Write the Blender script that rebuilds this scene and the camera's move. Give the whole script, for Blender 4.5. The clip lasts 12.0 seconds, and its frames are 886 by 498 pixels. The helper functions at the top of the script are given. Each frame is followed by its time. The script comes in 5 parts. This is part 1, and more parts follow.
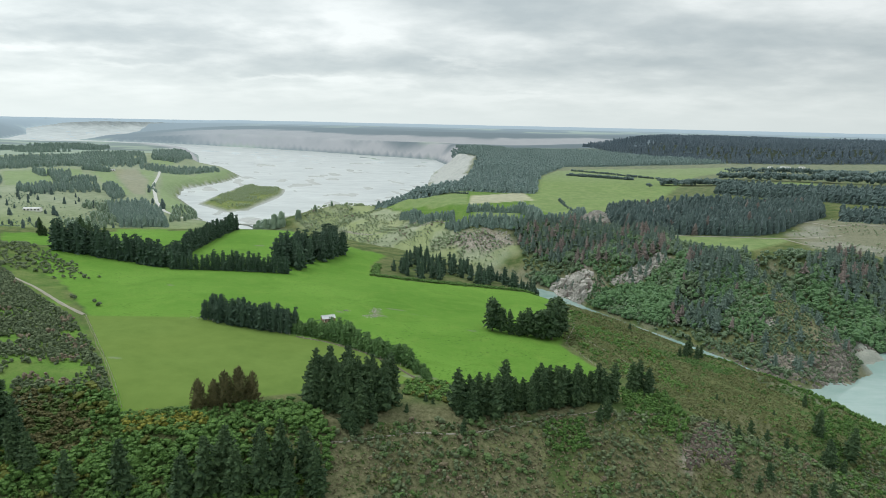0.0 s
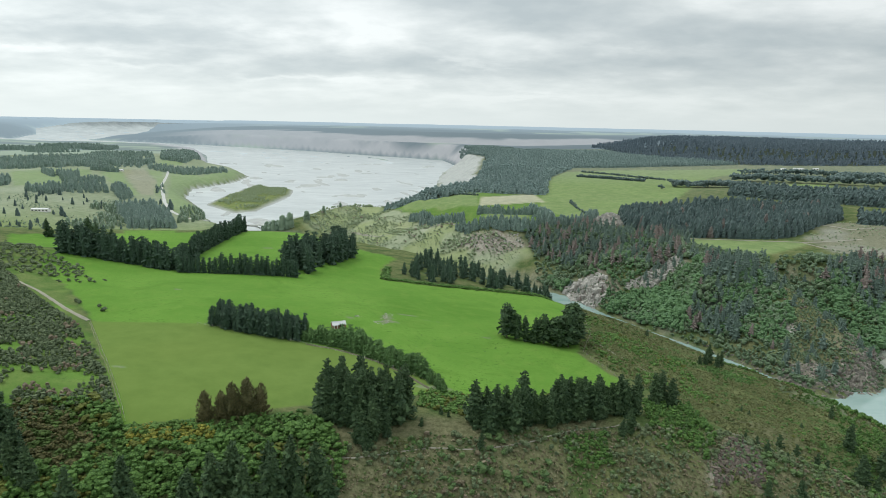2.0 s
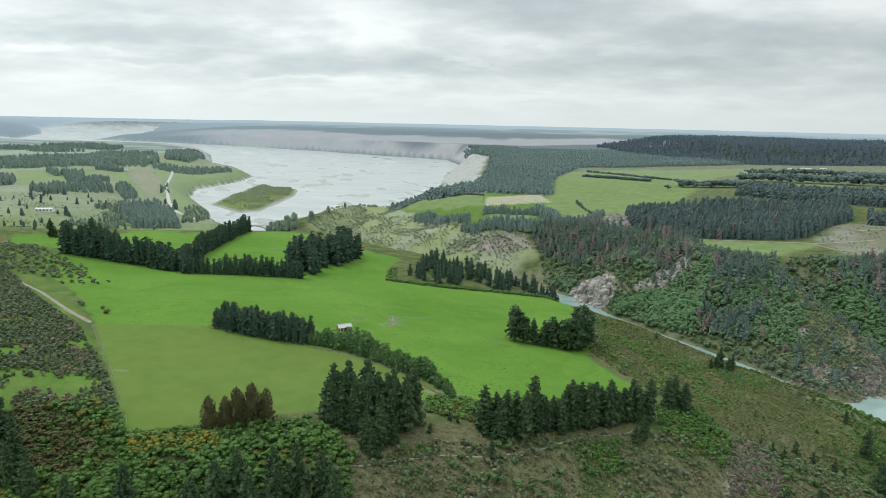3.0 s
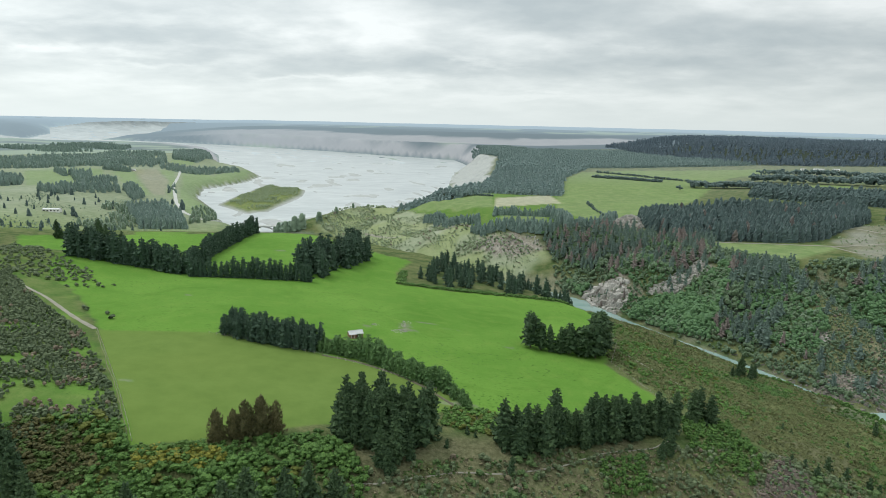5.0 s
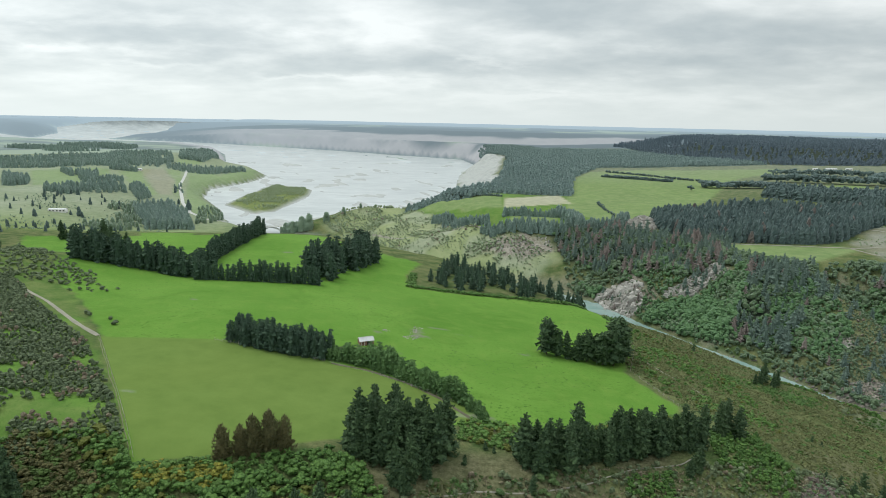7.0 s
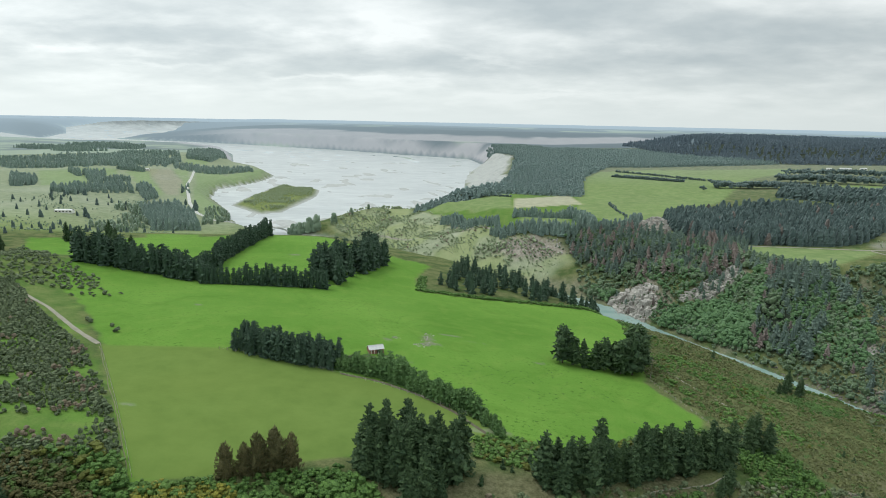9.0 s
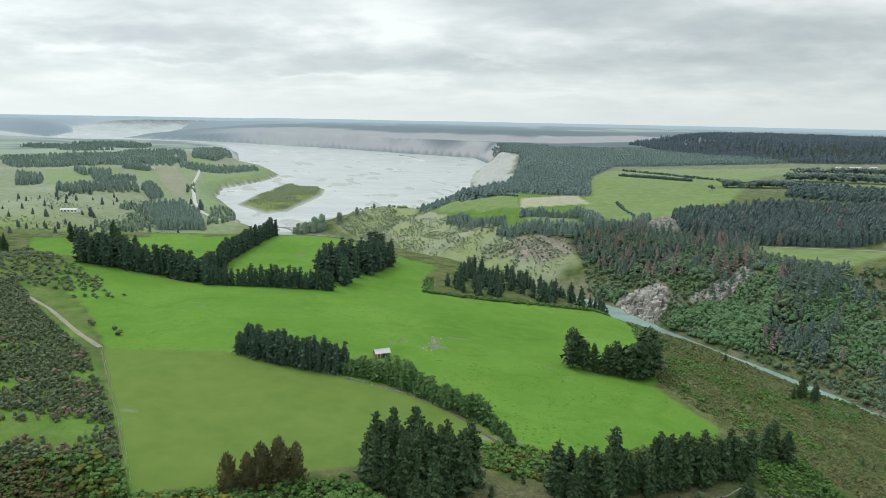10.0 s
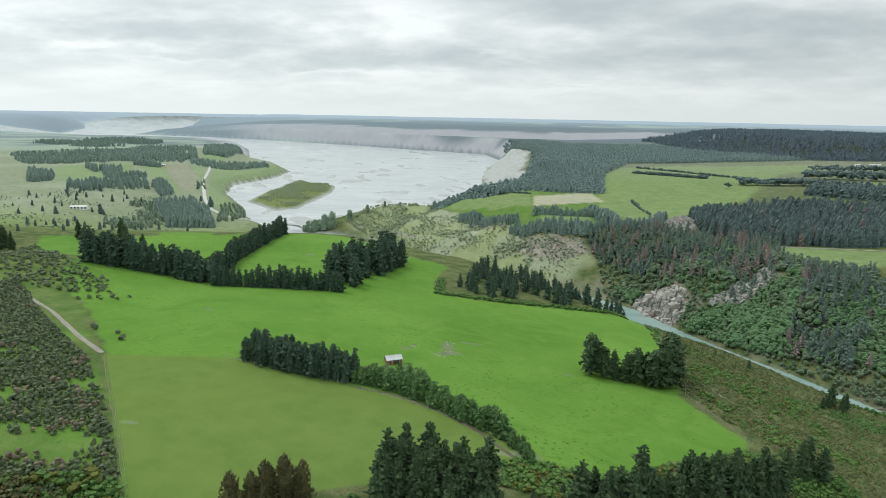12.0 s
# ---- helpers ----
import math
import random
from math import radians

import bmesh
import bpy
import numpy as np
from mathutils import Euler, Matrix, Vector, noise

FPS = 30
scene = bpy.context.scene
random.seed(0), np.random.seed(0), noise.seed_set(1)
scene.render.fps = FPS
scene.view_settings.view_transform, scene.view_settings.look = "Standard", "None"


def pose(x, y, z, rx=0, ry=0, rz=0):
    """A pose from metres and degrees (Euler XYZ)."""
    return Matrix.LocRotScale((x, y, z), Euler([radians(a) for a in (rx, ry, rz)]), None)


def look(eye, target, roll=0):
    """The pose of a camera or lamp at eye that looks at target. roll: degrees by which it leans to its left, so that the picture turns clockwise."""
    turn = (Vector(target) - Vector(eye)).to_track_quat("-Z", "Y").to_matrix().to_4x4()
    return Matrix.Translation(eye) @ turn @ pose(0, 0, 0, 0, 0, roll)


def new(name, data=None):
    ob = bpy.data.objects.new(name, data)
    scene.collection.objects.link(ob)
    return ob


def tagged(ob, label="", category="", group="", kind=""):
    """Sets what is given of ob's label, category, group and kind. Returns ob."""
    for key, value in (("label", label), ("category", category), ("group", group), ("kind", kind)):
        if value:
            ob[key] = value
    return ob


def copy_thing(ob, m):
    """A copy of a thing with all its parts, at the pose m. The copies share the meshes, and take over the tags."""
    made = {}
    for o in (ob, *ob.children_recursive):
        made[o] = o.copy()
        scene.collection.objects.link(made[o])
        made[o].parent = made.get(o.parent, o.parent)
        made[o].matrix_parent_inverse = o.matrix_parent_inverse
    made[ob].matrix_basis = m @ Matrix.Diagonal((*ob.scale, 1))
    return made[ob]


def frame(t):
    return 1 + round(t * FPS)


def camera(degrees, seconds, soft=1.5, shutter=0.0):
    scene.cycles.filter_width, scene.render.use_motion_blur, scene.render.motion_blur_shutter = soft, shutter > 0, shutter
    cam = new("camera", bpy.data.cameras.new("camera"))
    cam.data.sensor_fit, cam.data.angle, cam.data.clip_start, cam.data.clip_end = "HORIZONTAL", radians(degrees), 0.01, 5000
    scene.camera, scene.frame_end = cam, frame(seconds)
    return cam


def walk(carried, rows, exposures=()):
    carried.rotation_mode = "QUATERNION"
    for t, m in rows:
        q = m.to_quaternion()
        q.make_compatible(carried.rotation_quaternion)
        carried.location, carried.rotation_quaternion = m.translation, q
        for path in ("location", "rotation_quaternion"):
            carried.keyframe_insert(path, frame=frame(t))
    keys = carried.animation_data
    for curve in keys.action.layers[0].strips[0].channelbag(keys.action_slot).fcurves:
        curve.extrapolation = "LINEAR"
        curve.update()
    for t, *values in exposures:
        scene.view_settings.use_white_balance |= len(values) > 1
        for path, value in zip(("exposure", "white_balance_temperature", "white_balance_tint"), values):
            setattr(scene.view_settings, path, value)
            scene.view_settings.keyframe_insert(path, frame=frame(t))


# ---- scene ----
# ---- camera ----
cam = camera(69.63, 12.0, 0.55)
ROWS = [
    (0.0, 0.00, -0.00, 110.00, 78.700, -1.190, -0.000),
    (0.5, -1.02, 2.95, 110.00, 78.705, -1.201, 0.161),
    (1.0, -2.03, 5.91, 110.02, 78.714, -1.212, 0.325),
    (1.5, -3.02, 8.86, 110.04, 78.724, -1.223, 0.489),
    (2.0, -4.03, 11.82, 110.06, 78.729, -1.232, 0.659),
    (2.5, -5.12, 14.81, 110.05, 78.717, -1.236, 0.840),
    (3.0, -6.24, 17.78, 110.00, 78.687, -1.239, 1.016),
    (5.0, -10.87, 29.57, 109.99, 78.673, -1.251, 1.600),
    (5.5, -12.04, 32.66, 110.00, 78.669, -1.241, 1.736),
    (6.0, -13.18, 35.77, 109.96, 78.645, -1.232, 1.865),
    (6.5, -14.33, 38.91, 109.94, 78.617, -1.219, 1.994),
    (7.0, -15.44, 42.09, 109.93, 78.594, -1.207, 2.125),
    (9.0, -18.88, 55.10, 110.10, 78.534, -1.126, 2.747),
    (9.5, -19.69, 58.49, 110.24, 78.481, -1.100, 2.973),
    (10.0, -20.51, 61.89, 110.37, 78.412, -1.075, 3.216),
    (10.5, -21.28, 65.27, 110.48, 78.337, -1.058, 3.457),
    (11.0, -21.98, 68.64, 110.56, 78.253, -1.053, 3.686),
    (11.5, -22.65, 71.99, 110.62, 78.166, -1.057, 3.915),
    (12.0, -23.31, 75.31, 110.64, 78.070, -1.064, 4.143),
]
walk(cam, [(t, pose(x, y, z, rx, ry, rz)) for t, x, y, z, rx, ry, rz in ROWS], [(0.0, 0.0, 6350, 6), (12.0, 0.0, 6350, 6)])

# ---- light: high thin overcast ----
SUN_TURN, SUN_UP = -62.0, 58.0
world = bpy.data.worlds.new("overcast")
scene.world = world
world.use_nodes = True


class Net:
    """Short hand for building node trees."""

    def __init__(self, tree):
        self.tree = tree
        tree.nodes.clear()

    def node(self, kind, ins=None, **props):
        n = self.tree.nodes.new(kind)
        for k, v in props.items():
            setattr(n, k, v)
        for k, v in (ins or {}).items():
            self.plug(n.inputs[k], v)
        return n

    def plug(self, socket, v):
        if isinstance(v, bpy.types.NodeSocket):
            self.tree.links.new(v, socket)
        elif isinstance(v, bpy.types.Node):
            self.tree.links.new(v.outputs[0], socket)
        else:
            socket.default_value = v

    def math(self, op, a, b=0.0, clamp=False):
        return self.node("ShaderNodeMath", {0: a, 1: b}, operation=op, use_clamp=clamp).outputs[0]

    def mix(self, k, a, b):
        n = self.node("ShaderNodeMix", data_type="RGBA", blend_type="MIX")
        self.plug(n.inputs[0], k), self.plug(n.inputs[6], a), self.plug(n.inputs[7], b)
        return n.outputs[2]

    def noise(self, vec, scale, detail=4.0, rough=0.55, distort=0.0):
        ins = {"Scale": scale, "Detail": detail, "Roughness": rough, "Distortion": distort}
        if vec is not None:
            ins["Vector"] = vec
        return self.node("ShaderNodeTexNoise", ins).outputs[0]

    def ramp(self, k, *stops):
        n = self.node("ShaderNodeValToRGB", {0: k})
        e = n.color_ramp.elements
        while len(e) < len(stops):
            e.new(0.5)
        for item, (p, c) in zip(e, stops):
            item.position, item.color = p, (*c, 1) if len(c) == 3 else c
        return n.outputs[0]

    def span(self, k, lo, hi, a=0.0, b=1.0):
        return self.node("ShaderNodeMapRange", {0: k, 1: lo, 2: hi, 3: a, 4: b}).outputs[0]


net = Net(world.node_tree)
way = net.node("ShaderNodeTexCoord").outputs["Generated"]
xyz = net.node("ShaderNodeSeparateXYZ", {0: way})
up = net.math("ADD", net.math("MULTIPLY", net.math("MAXIMUM", xyz.outputs[2], 0.0), 0.8), 0.16)
flat = net.node("ShaderNodeCombineXYZ", {0: net.math("DIVIDE", xyz.outputs[0], up), 1: net.math("MULTIPLY", net.math("DIVIDE", xyz.outputs[1], up), 1.1), 2: 3.7}).outputs[0]
broad = net.noise(flat, 0.75, 3.0, 0.5, 0.2)
billow = net.noise(flat, 2.3, 6.0, 0.55, 0.1)
cover = net.math("ADD", net.math("MULTIPLY", broad, 0.55), net.math("MULTIPLY", billow, 0.45))
# banks of cloud over the plain: side (x/y), height (z/y), half width, half height, how much paler or greyer
ahead = net.math("MAXIMUM", xyz.outputs[1], 0.05)
warp = net.node("ShaderNodeSeparateColor", {0: net.node("ShaderNodeTexNoise", {"Vector": flat, "Scale": 1.9, "Detail": 6.0, "Roughness": 0.6}).outputs["Color"]})
side = net.math("ADD", net.math("DIVIDE", xyz.outputs[0], ahead), net.span(warp.outputs[0], 0.0, 1.0, -0.22, 0.22))
rise = net.math("ADD", net.math("DIVIDE", xyz.outputs[2], ahead), net.span(warp.outputs[1], 0.0, 1.0, -0.030, 0.030))
BANKS = [(-0.12, 0.082, 0.20, 0.016, -0.075), (-0.42, 0.115, 0.20, 0.020, -0.030), (-0.66, 0.125, 0.06, 0.012, -0.050), (0.02, 0.100, 0.26, 0.022, -0.040), (0.30, 0.150, 0.26, 0.022, -0.085),
         (0.12, 0.180, 0.20, 0.012, -0.040), (0.62, 0.125, 0.20, 0.020, -0.090), (0.46, 0.075, 0.24, 0.010, -0.030), (0.68, 0.190, 0.10, 0.014, -0.060), (-0.22, 0.060, 0.14, 0.006, 0.085),
         (-0.52, 0.138, 0.10, 0.008, 0.060), (-0.58, 0.098, 0.14, 0.008, 0.070), (-0.50, 0.077, 0.10, 0.006, 0.070), (-0.28, 0.128, 0.07, 0.012, 0.060), (0.02, 0.085, 0.03, 0.010, 0.050),
         (0.33, 0.112, 0.12, 0.008, 0.050), (0.13, 0.042, 0.10, 0.004, 0.060)]
for bank_side, bank_rise, wide, tall, more in BANKS:
    off = net.math("ADD", net.math("POWER", net.math("ABSOLUTE", net.math("DIVIDE", net.math("SUBTRACT", side, bank_side), wide)), 2.0),
                   net.math("POWER", net.math("ABSOLUTE", net.math("DIVIDE", net.math("SUBTRACT", rise, bank_rise), tall)), 2.0))
    cover = net.math("ADD", cover, net.math("MULTIPLY", net.math("EXPONENT", net.math("MULTIPLY", off, -1.0)), 1.5 * more))
cloud = net.ramp(cover, (0.30, (0.55, 0.60, 0.62)), (0.42, (0.66, 0.70, 0.71)), (0.52, (0.80, 0.83, 0.83)), (0.62, (0.97, 0.985, 0.98)))
haze = net.mix(net.span(xyz.outputs[2], 0.0, 0.085, 0.94, 0.0), cloud, (0.80, 0.845, 0.84, 1))
bright = net.math("ADD", net.math("MULTIPLY", xyz.outputs[0], -0.20), 1.01)
zenith = net.math("MULTIPLY", net.span(xyz.outputs[2], 0.3, 0.9, 1.0, 1.9), bright)
lit = net.node("ShaderNodeVectorMath", {0: haze, 1: net.node("ShaderNodeCombineXYZ", {0: zenith, 1: zenith, 2: zenith})}, operation="MULTIPLY").outputs[0]
sky = net.node("ShaderNodeTexSky", sky_type="NISHITA", sun_disc=False, sun_elevation=radians(SUN_UP), sun_rotation=radians(SUN_TURN))
blue = net.node("ShaderNodeVectorMath", {0: sky, 1: (0.1, 0.1, 0.1)}, operation="MULTIPLY").outputs[0]
both = net.mix(0.06, lit, blue)
net.node("ShaderNodeOutputWorld", {0: net.node("ShaderNodeBackground", {0: both, 1: 1.0})})

sun = new("sun", bpy.data.lights.new("sun", "SUN"))
sun.data.energy, sun.data.angle, sun.data.color = 1.4, radians(14), (1.0, 0.96, 0.9)
sun.matrix_world = look((400 * math.sin(radians(SUN_TURN)), 400 * math.cos(radians(SUN_TURN)), 400 * math.tan(radians(SUN_UP))), (0, 0, 0))

# ---- shape of the land ----
WATER = -75.0


def smooth(a, b, v):
    k = np.clip((v - a) / (b - a), 0.0, 1.0)
    return k * k * (3 - 2 * k)


def soft_plus(v, k=20.0):
    return k * np.logaddexp(0.0, v / k)


def soft_min(a, b, k=6.0):
    return -k * np.logaddexp(-a / k, -b / k)


def seg_distance(x, y, line):
    """Distance to an open line of (x, y, half width) points."""
    best = np.full(np.shape(x), 1e9)
    for (ax, ay, aw), (bx, by, bw) in zip(line, line[1:]):
        dx, dy = bx - ax, by - ay
        k = np.clip(((x - ax) * dx + (y - ay) * dy) / (dx * dx + dy * dy), 0, 1)
        best = np.minimum(best, np.hypot(x - ax - k * dx, y - ay - k * dy) - (aw + k * (bw - aw)))
    return best


def crest_line(x, y, line):
    """Distance to an open line of (x, y, z) points, and the height of its nearest point."""
    best, level = np.full(np.shape(x), 1e9), np.zeros(np.shape(x))
    for (ax, ay, az), (bx, by, bz) in zip(line, line[1:]):
        dx, dy = bx - ax, by - ay
        k = np.clip(((x - ax) * dx + (y - ay) * dy) / (dx * dx + dy * dy), 0, 1)
        r = np.hypot(x - ax - k * dx, y - ay - k * dy)
        level = np.where(r < best, az + k * (bz - az), level)
        best = np.minimum(best, r)
    return best, level


def area_distance(x, y, area):
    """Signed distance to a closed outline: negative inside."""
    best, inside = np.full(np.shape(x), 1e9), np.zeros(np.shape(x), bool)
    for (ax, ay), (bx, by) in zip(area, area[1:] + area[:1]):
        dx, dy = bx - ax, by - ay
        k = np.clip(((x - ax) * dx + (y - ay) * dy) / (dx * dx + dy * dy), 0, 1)
        best = np.minimum(best, np.hypot(x - ax - k * dx, y - ay - k * dy))
        cross = (ay > y) != (by > y)
        inside ^= cross & (x < dx * (y - ay) / (dy if dy else 1e-9) + ax)
    return np.where(inside, -best, best)


def lattice(i, j, seed):
    n = (i * 374761393 + j * 668265263 + seed * 144665) & 0x7FFFFFFF
    n = ((n ^ (n >> 13)) * 1274126177) & 0x7FFFFFFF
    return ((n ^ (n >> 16)) & 0xFFFF) / 65535.0 * 2 - 1


def ripple(x, y, size, seed=0, octaves=3):
    """Value noise, about -1 to 1, with features of that many metres."""
    total, amp, norm = 0.0, 1.0, 0.0
    for o in range(octaves):
        u, v = np.asarray(x) / size + 17.3 * o, np.asarray(y) / size - 9.1 * o
        i, j = np.floor(u).astype(np.int64), np.floor(v).astype(np.int64)
        a, b = u - i, v - j
        a, b = a * a * (3 - 2 * a), b * b * (3 - 2 * b)
        s = seed + 31 * o
        total = total + amp * ((lattice(i, j, s) * (1 - a) + lattice(i + 1, j, s) * a) * (1 - b)
                               + (lattice(i, j + 1, s) * (1 - a) + lattice(i + 1, j + 1, s) * a) * b)
        norm += amp
        amp, size = amp * 0.5, size * 0.5
    return total / norm * 1.5


GORGE = [(620, 560, 60), (480, 480, 60), (370, 440, 68), (300, 398, 40), (252, 420, 15), (226, 487, 9), (199, 531, 11), (172, 570, 12),
         (141, 618, 16), (110, 672, 26), (60, 740, 14), (-30, 800, 16), (-120, 870, 20), (-225, 965, 30), (-310, 1015, 28),
         (-345, 1075, 24), (-400, 1140, 40)]
BRAID = [(-367, 1081), (-455, 1180), (-503, 1291), (-610, 1470), (-668, 1647), (-630, 1862), (-648, 2054), (-780, 2314),
         (-943, 2476), (-1027, 2720), (-1245, 3248), (-1596, 3640), (-2193, 3720), (-2846, 3894), (-5200, 5600), (-5600, 6900), (-3206, 4678), (-3760, 5836), (-5189, 8003),
         (-8272, 14142), (-9500, 18000), (-7451, 18149), (-3607, 7994), (-2763, 5469), (-2658, 4678), (-2113, 4529), (-1496, 4236), (-1177, 4033), (-768, 3756), (-403, 3457), (-35, 3173), (40, 2700),
         (20, 2500), (-30, 2380), (-42, 2064), (-40, 1800), (-109, 1501), (-141, 1304), (-197, 1217), (-273, 1170), (-320, 1069)]
ISLET = [(-521, 1361), (-538, 1506), (-539, 1780), (-417, 1698), (-392, 1568), (-393, 1291), (-426, 1253)]
FAR_TERRACE = [(-2614, 4640), (-2113, 4600), (-1496, 4310), (-1177, 4110), (-768, 3830), (-403, 3560), (0, 3330), (400, 3250), (900, 3300),
               (6000, 4000), (40000, 9000), (40000, 40000), (-14000, 40000), (-4600, 12000), (-3300, 6500)]
FAR_WEST = [(-3300, 4720), (-3850, 5900), (-5300, 8100), (-8400, 14300), (-30000, 26000), (-40000, 12000), (-5700, 7000)]
SHOALS = [(-403, 1808, 26, 42), (-224, 1586, 17, 30), (-410, 2090, 24, 30), (-340, 2003, 20, 26)]
SPUR_CREST = [(296, 625, -24), (297, 598, -28), (298, 560, -27), (302, 530, -34), (305, 496, -43), (306, 466, -52), (307, 454, -66), (307, 444, -77)]
GULLY_FLOOR = [(316, 648, -22), (328, 612, -42), (338, 570, -60), (344, 528, -72), (348, 505, -76)]
SLOPE_CREST = [(108, 486, -36), (124, 468, -40), (142, 460, -44), (160, 455, -48), (185, 446, -54), (213, 445, -60.5), (240, 434, -67), (254, 418, -70.5), (268, 386, -72.5), (276, 366, -73), (276, 340, -72), (270, 318, -69)]
HIGH_TERRACE = [(760, 3000), (790, 2250), (900, 1960), (1400, 2010), (4000, 2500), (9000, 6000), (3000, 6000), (900, 3400)]


def land(x, y, side):
    """Height of the country without its rivers."""
    # near terrace with the paddocks: level in the west, falling away east and north
    near = 2.0 - (0.085 + 0.04 * smooth(250, 380, y)) * soft_plus(x + 150, 25) - 0.12 * soft_plus(y - 405, 25) + 0.08 * soft_plus(y - 525, 20)
    # scrub hill west of the paddock fence
    fence = -152 + 0.72 * (278 - y)
    west = soft_plus(np.minimum(fence, -150 - (y - 330) * 1.0) - x - 6, 8)
    near = near + 24 * (1 - np.exp(-0.17 * np.minimum(west, 130) / 24)) * smooth(560, 380, y)
    near = near + 16 * np.exp(-(((x + 345) / 70) ** 2 + ((y - 500) / 70) ** 2))
    # brow in front and the scrub slope down to the gorge in the east
    brow = 236 + 0.30 * np.clip(x + 40, 0, 130) - 0.12 * np.clip(x + 60, -200, 0)
    near = near - 0.52 * soft_plus(brow - y, 5)
    east = np.maximum(x - (96 + 0.12 * (y - 300)), 0.0)
    near = near - 0.13 * soft_plus(east - 4, 10) - 0.9 * soft_plus(x - 128 + 0.9 * (y - 300), 8) * smooth(312, 285, y) * 0.25
    near = -66 + soft_plus(near + 66, 5)
    # country west of the bridge: drops to low river terraces
    low = -58 + 17 * smooth(-560, -760, x + 0.25 * (y - 1200)) + 4 * ripple(x, y, 260, 4)
    k = smooth(730, 985, y - 0.1 * (x + 300))
    west_bank = near * (1 - k) + low * k
    # terraces east of the river
    east_bank = (-17 + 0.010 * np.clip(y - 1000, 0, 1800) + 0.045 * np.minimum(soft_plus(x - 420, 60), 380) * smooth(500, 1500, y + x)
                 + 2.5 * ripple(x, y, 300, 8) + 15 * np.exp(-((x - 208) / 20) ** 2 - ((y - 838) / 24) ** 2)
                 + 9 * np.exp(-((x - 500) / 70) ** 2 - ((y - 790) / 60) ** 2))
    z = west_bank * (1 - side) + east_bank * side
    z = z + 34 * smooth(20, -190, area_distance(x, y, HIGH_TERRACE))
    rim = np.minimum(area_distance(x, y, FAR_TERRACE), area_distance(x, y, FAR_WEST))
    far = 0.6 * smooth(10, -200, rim) + 0.4 * smooth(-150, -560, rim)
    # the far terrace runs out in a long low point
    point = np.where(x < -3150, 1.0, np.maximum(smooth(-2800, -1350, x), smooth(6500, 9000, y)))
    point = np.maximum(point, smooth(4300, 3900, y))
    return z * (1 - far) + (62 * smooth(16000, 4300, np.hypot(x, y)) - 14 + 9 * ripple(x, y, 900, 5)) * far + (point - 1) * 76


def east_side(x, y):
    """1 on the east bank of the river, 0 on the west bank."""
    mid = [(5000, 300), (480, 480), (300, 398), (228, 490), (172, 570), (112, 678), (-30, 800), (-225, 965), (-345, 1075), (-420, 1600), (-300, 2400),
           (-1500, 3900), (-2800, 4400), (-4000, 7000), (-6000, 60000), (60000, 60000), (60000, 300)]
    return smooth(8, -8, area_distance(x, y, mid))


def height(x, y, parts=False):
    x, y = np.asarray(x, float), np.asarray(y, float)
    braid = area_distance(x, y, BRAID)
    d = np.minimum(seg_distance(x, y, GORGE), braid)
    side = east_side(x, y)
    steep = 0.62 + 0.25 * (1 - side) * smooth(600, 520, y) - 0.2 * smooth(1200, 1400, y) * smooth(2500, 2250, y) * side + 0.5 * smooth(2250, 2500, y) * side + 0.8 * side * np.exp(-(((x - 155) / 34) ** 2 + ((y - 672) / 40) ** 2))
    steep = steep - 0.36 * np.exp(-(((x + 90) / 200) ** 2 + ((y - 1080) / 190) ** 2)) * side
    steep = steep - 0.18 * np.exp(-(((x - 295) / 45) ** 2 + ((y - 520) / 60) ** 2)) * side
    rough = ripple(x, y, 60, 2, 4) * smooth(4, 60, d) * smooth(4500, 1500, y)
    bank = WATER - 1.0 + steep * np.maximum(d, 0) * (1 + 0.28 * rough) + np.minimum(d, 0) * 0.08
    z = soft_min(land(x, y, side), np.maximum(bank, WATER - 6), 4.0)
    # rocky spur running down to the pool, the wet gully behind it, and the rounded edge of the heath slope
    r, level = crest_line(x, y, SPUR_CREST)
    flank = level - r * (0.62 + 0.16 * ripple(x, y, 24, 72)) + 2.2 * ripple(x, y, 13, 73) * smooth(0, 12, r)
    z = np.where(r < 70, np.maximum(z, flank), z)
    r, level = crest_line(x, y, GULLY_FLOOR)
    z = np.where(r < 60, np.minimum(z, level + r * 0.85 + 2.0 * ripple(x, y, 18, 74)), z)
    r, level = crest_line(x, y, SLOPE_CREST)
    z = z + np.maximum(level - z, 0) * np.exp(-(r / 13) ** 2)
    # braided bed: shoals just under and over the water
    bed = WATER - 0.34 + 0.62 * ripple(x * 0.9 + y * 0.35, (y - x * 0.6) * 0.32, 40, 3, 4)
    wet = smooth(6, -14, braid)
    z = z * (1 - wet) + np.minimum(bed, WATER + 0.35) * wet
    for sx, sy, rx, ry in SHOALS:
        z = np.maximum(z, WATER - 0.6 + 1.9 * smooth(1.2, 0.4, np.hypot((x - sx) / rx, (y - sy) / ry) + 0.5 * ripple(x, y, 30, 33)) * wet)
    z = z + (WATER + 5.5 + 2 * ripple(x, y, 50, 6) - z) * smooth(6, -26, area_distance(x, y, ISLET))
    return (z, d, braid) if parts else z

# ---- far country is drawn in towards the eye, keeping every line of sight ----
CENTRE, EYE_Z, NEAR_R, ROOM = (-11.0, 35.0), 110.0, 2600.0, 2150.0


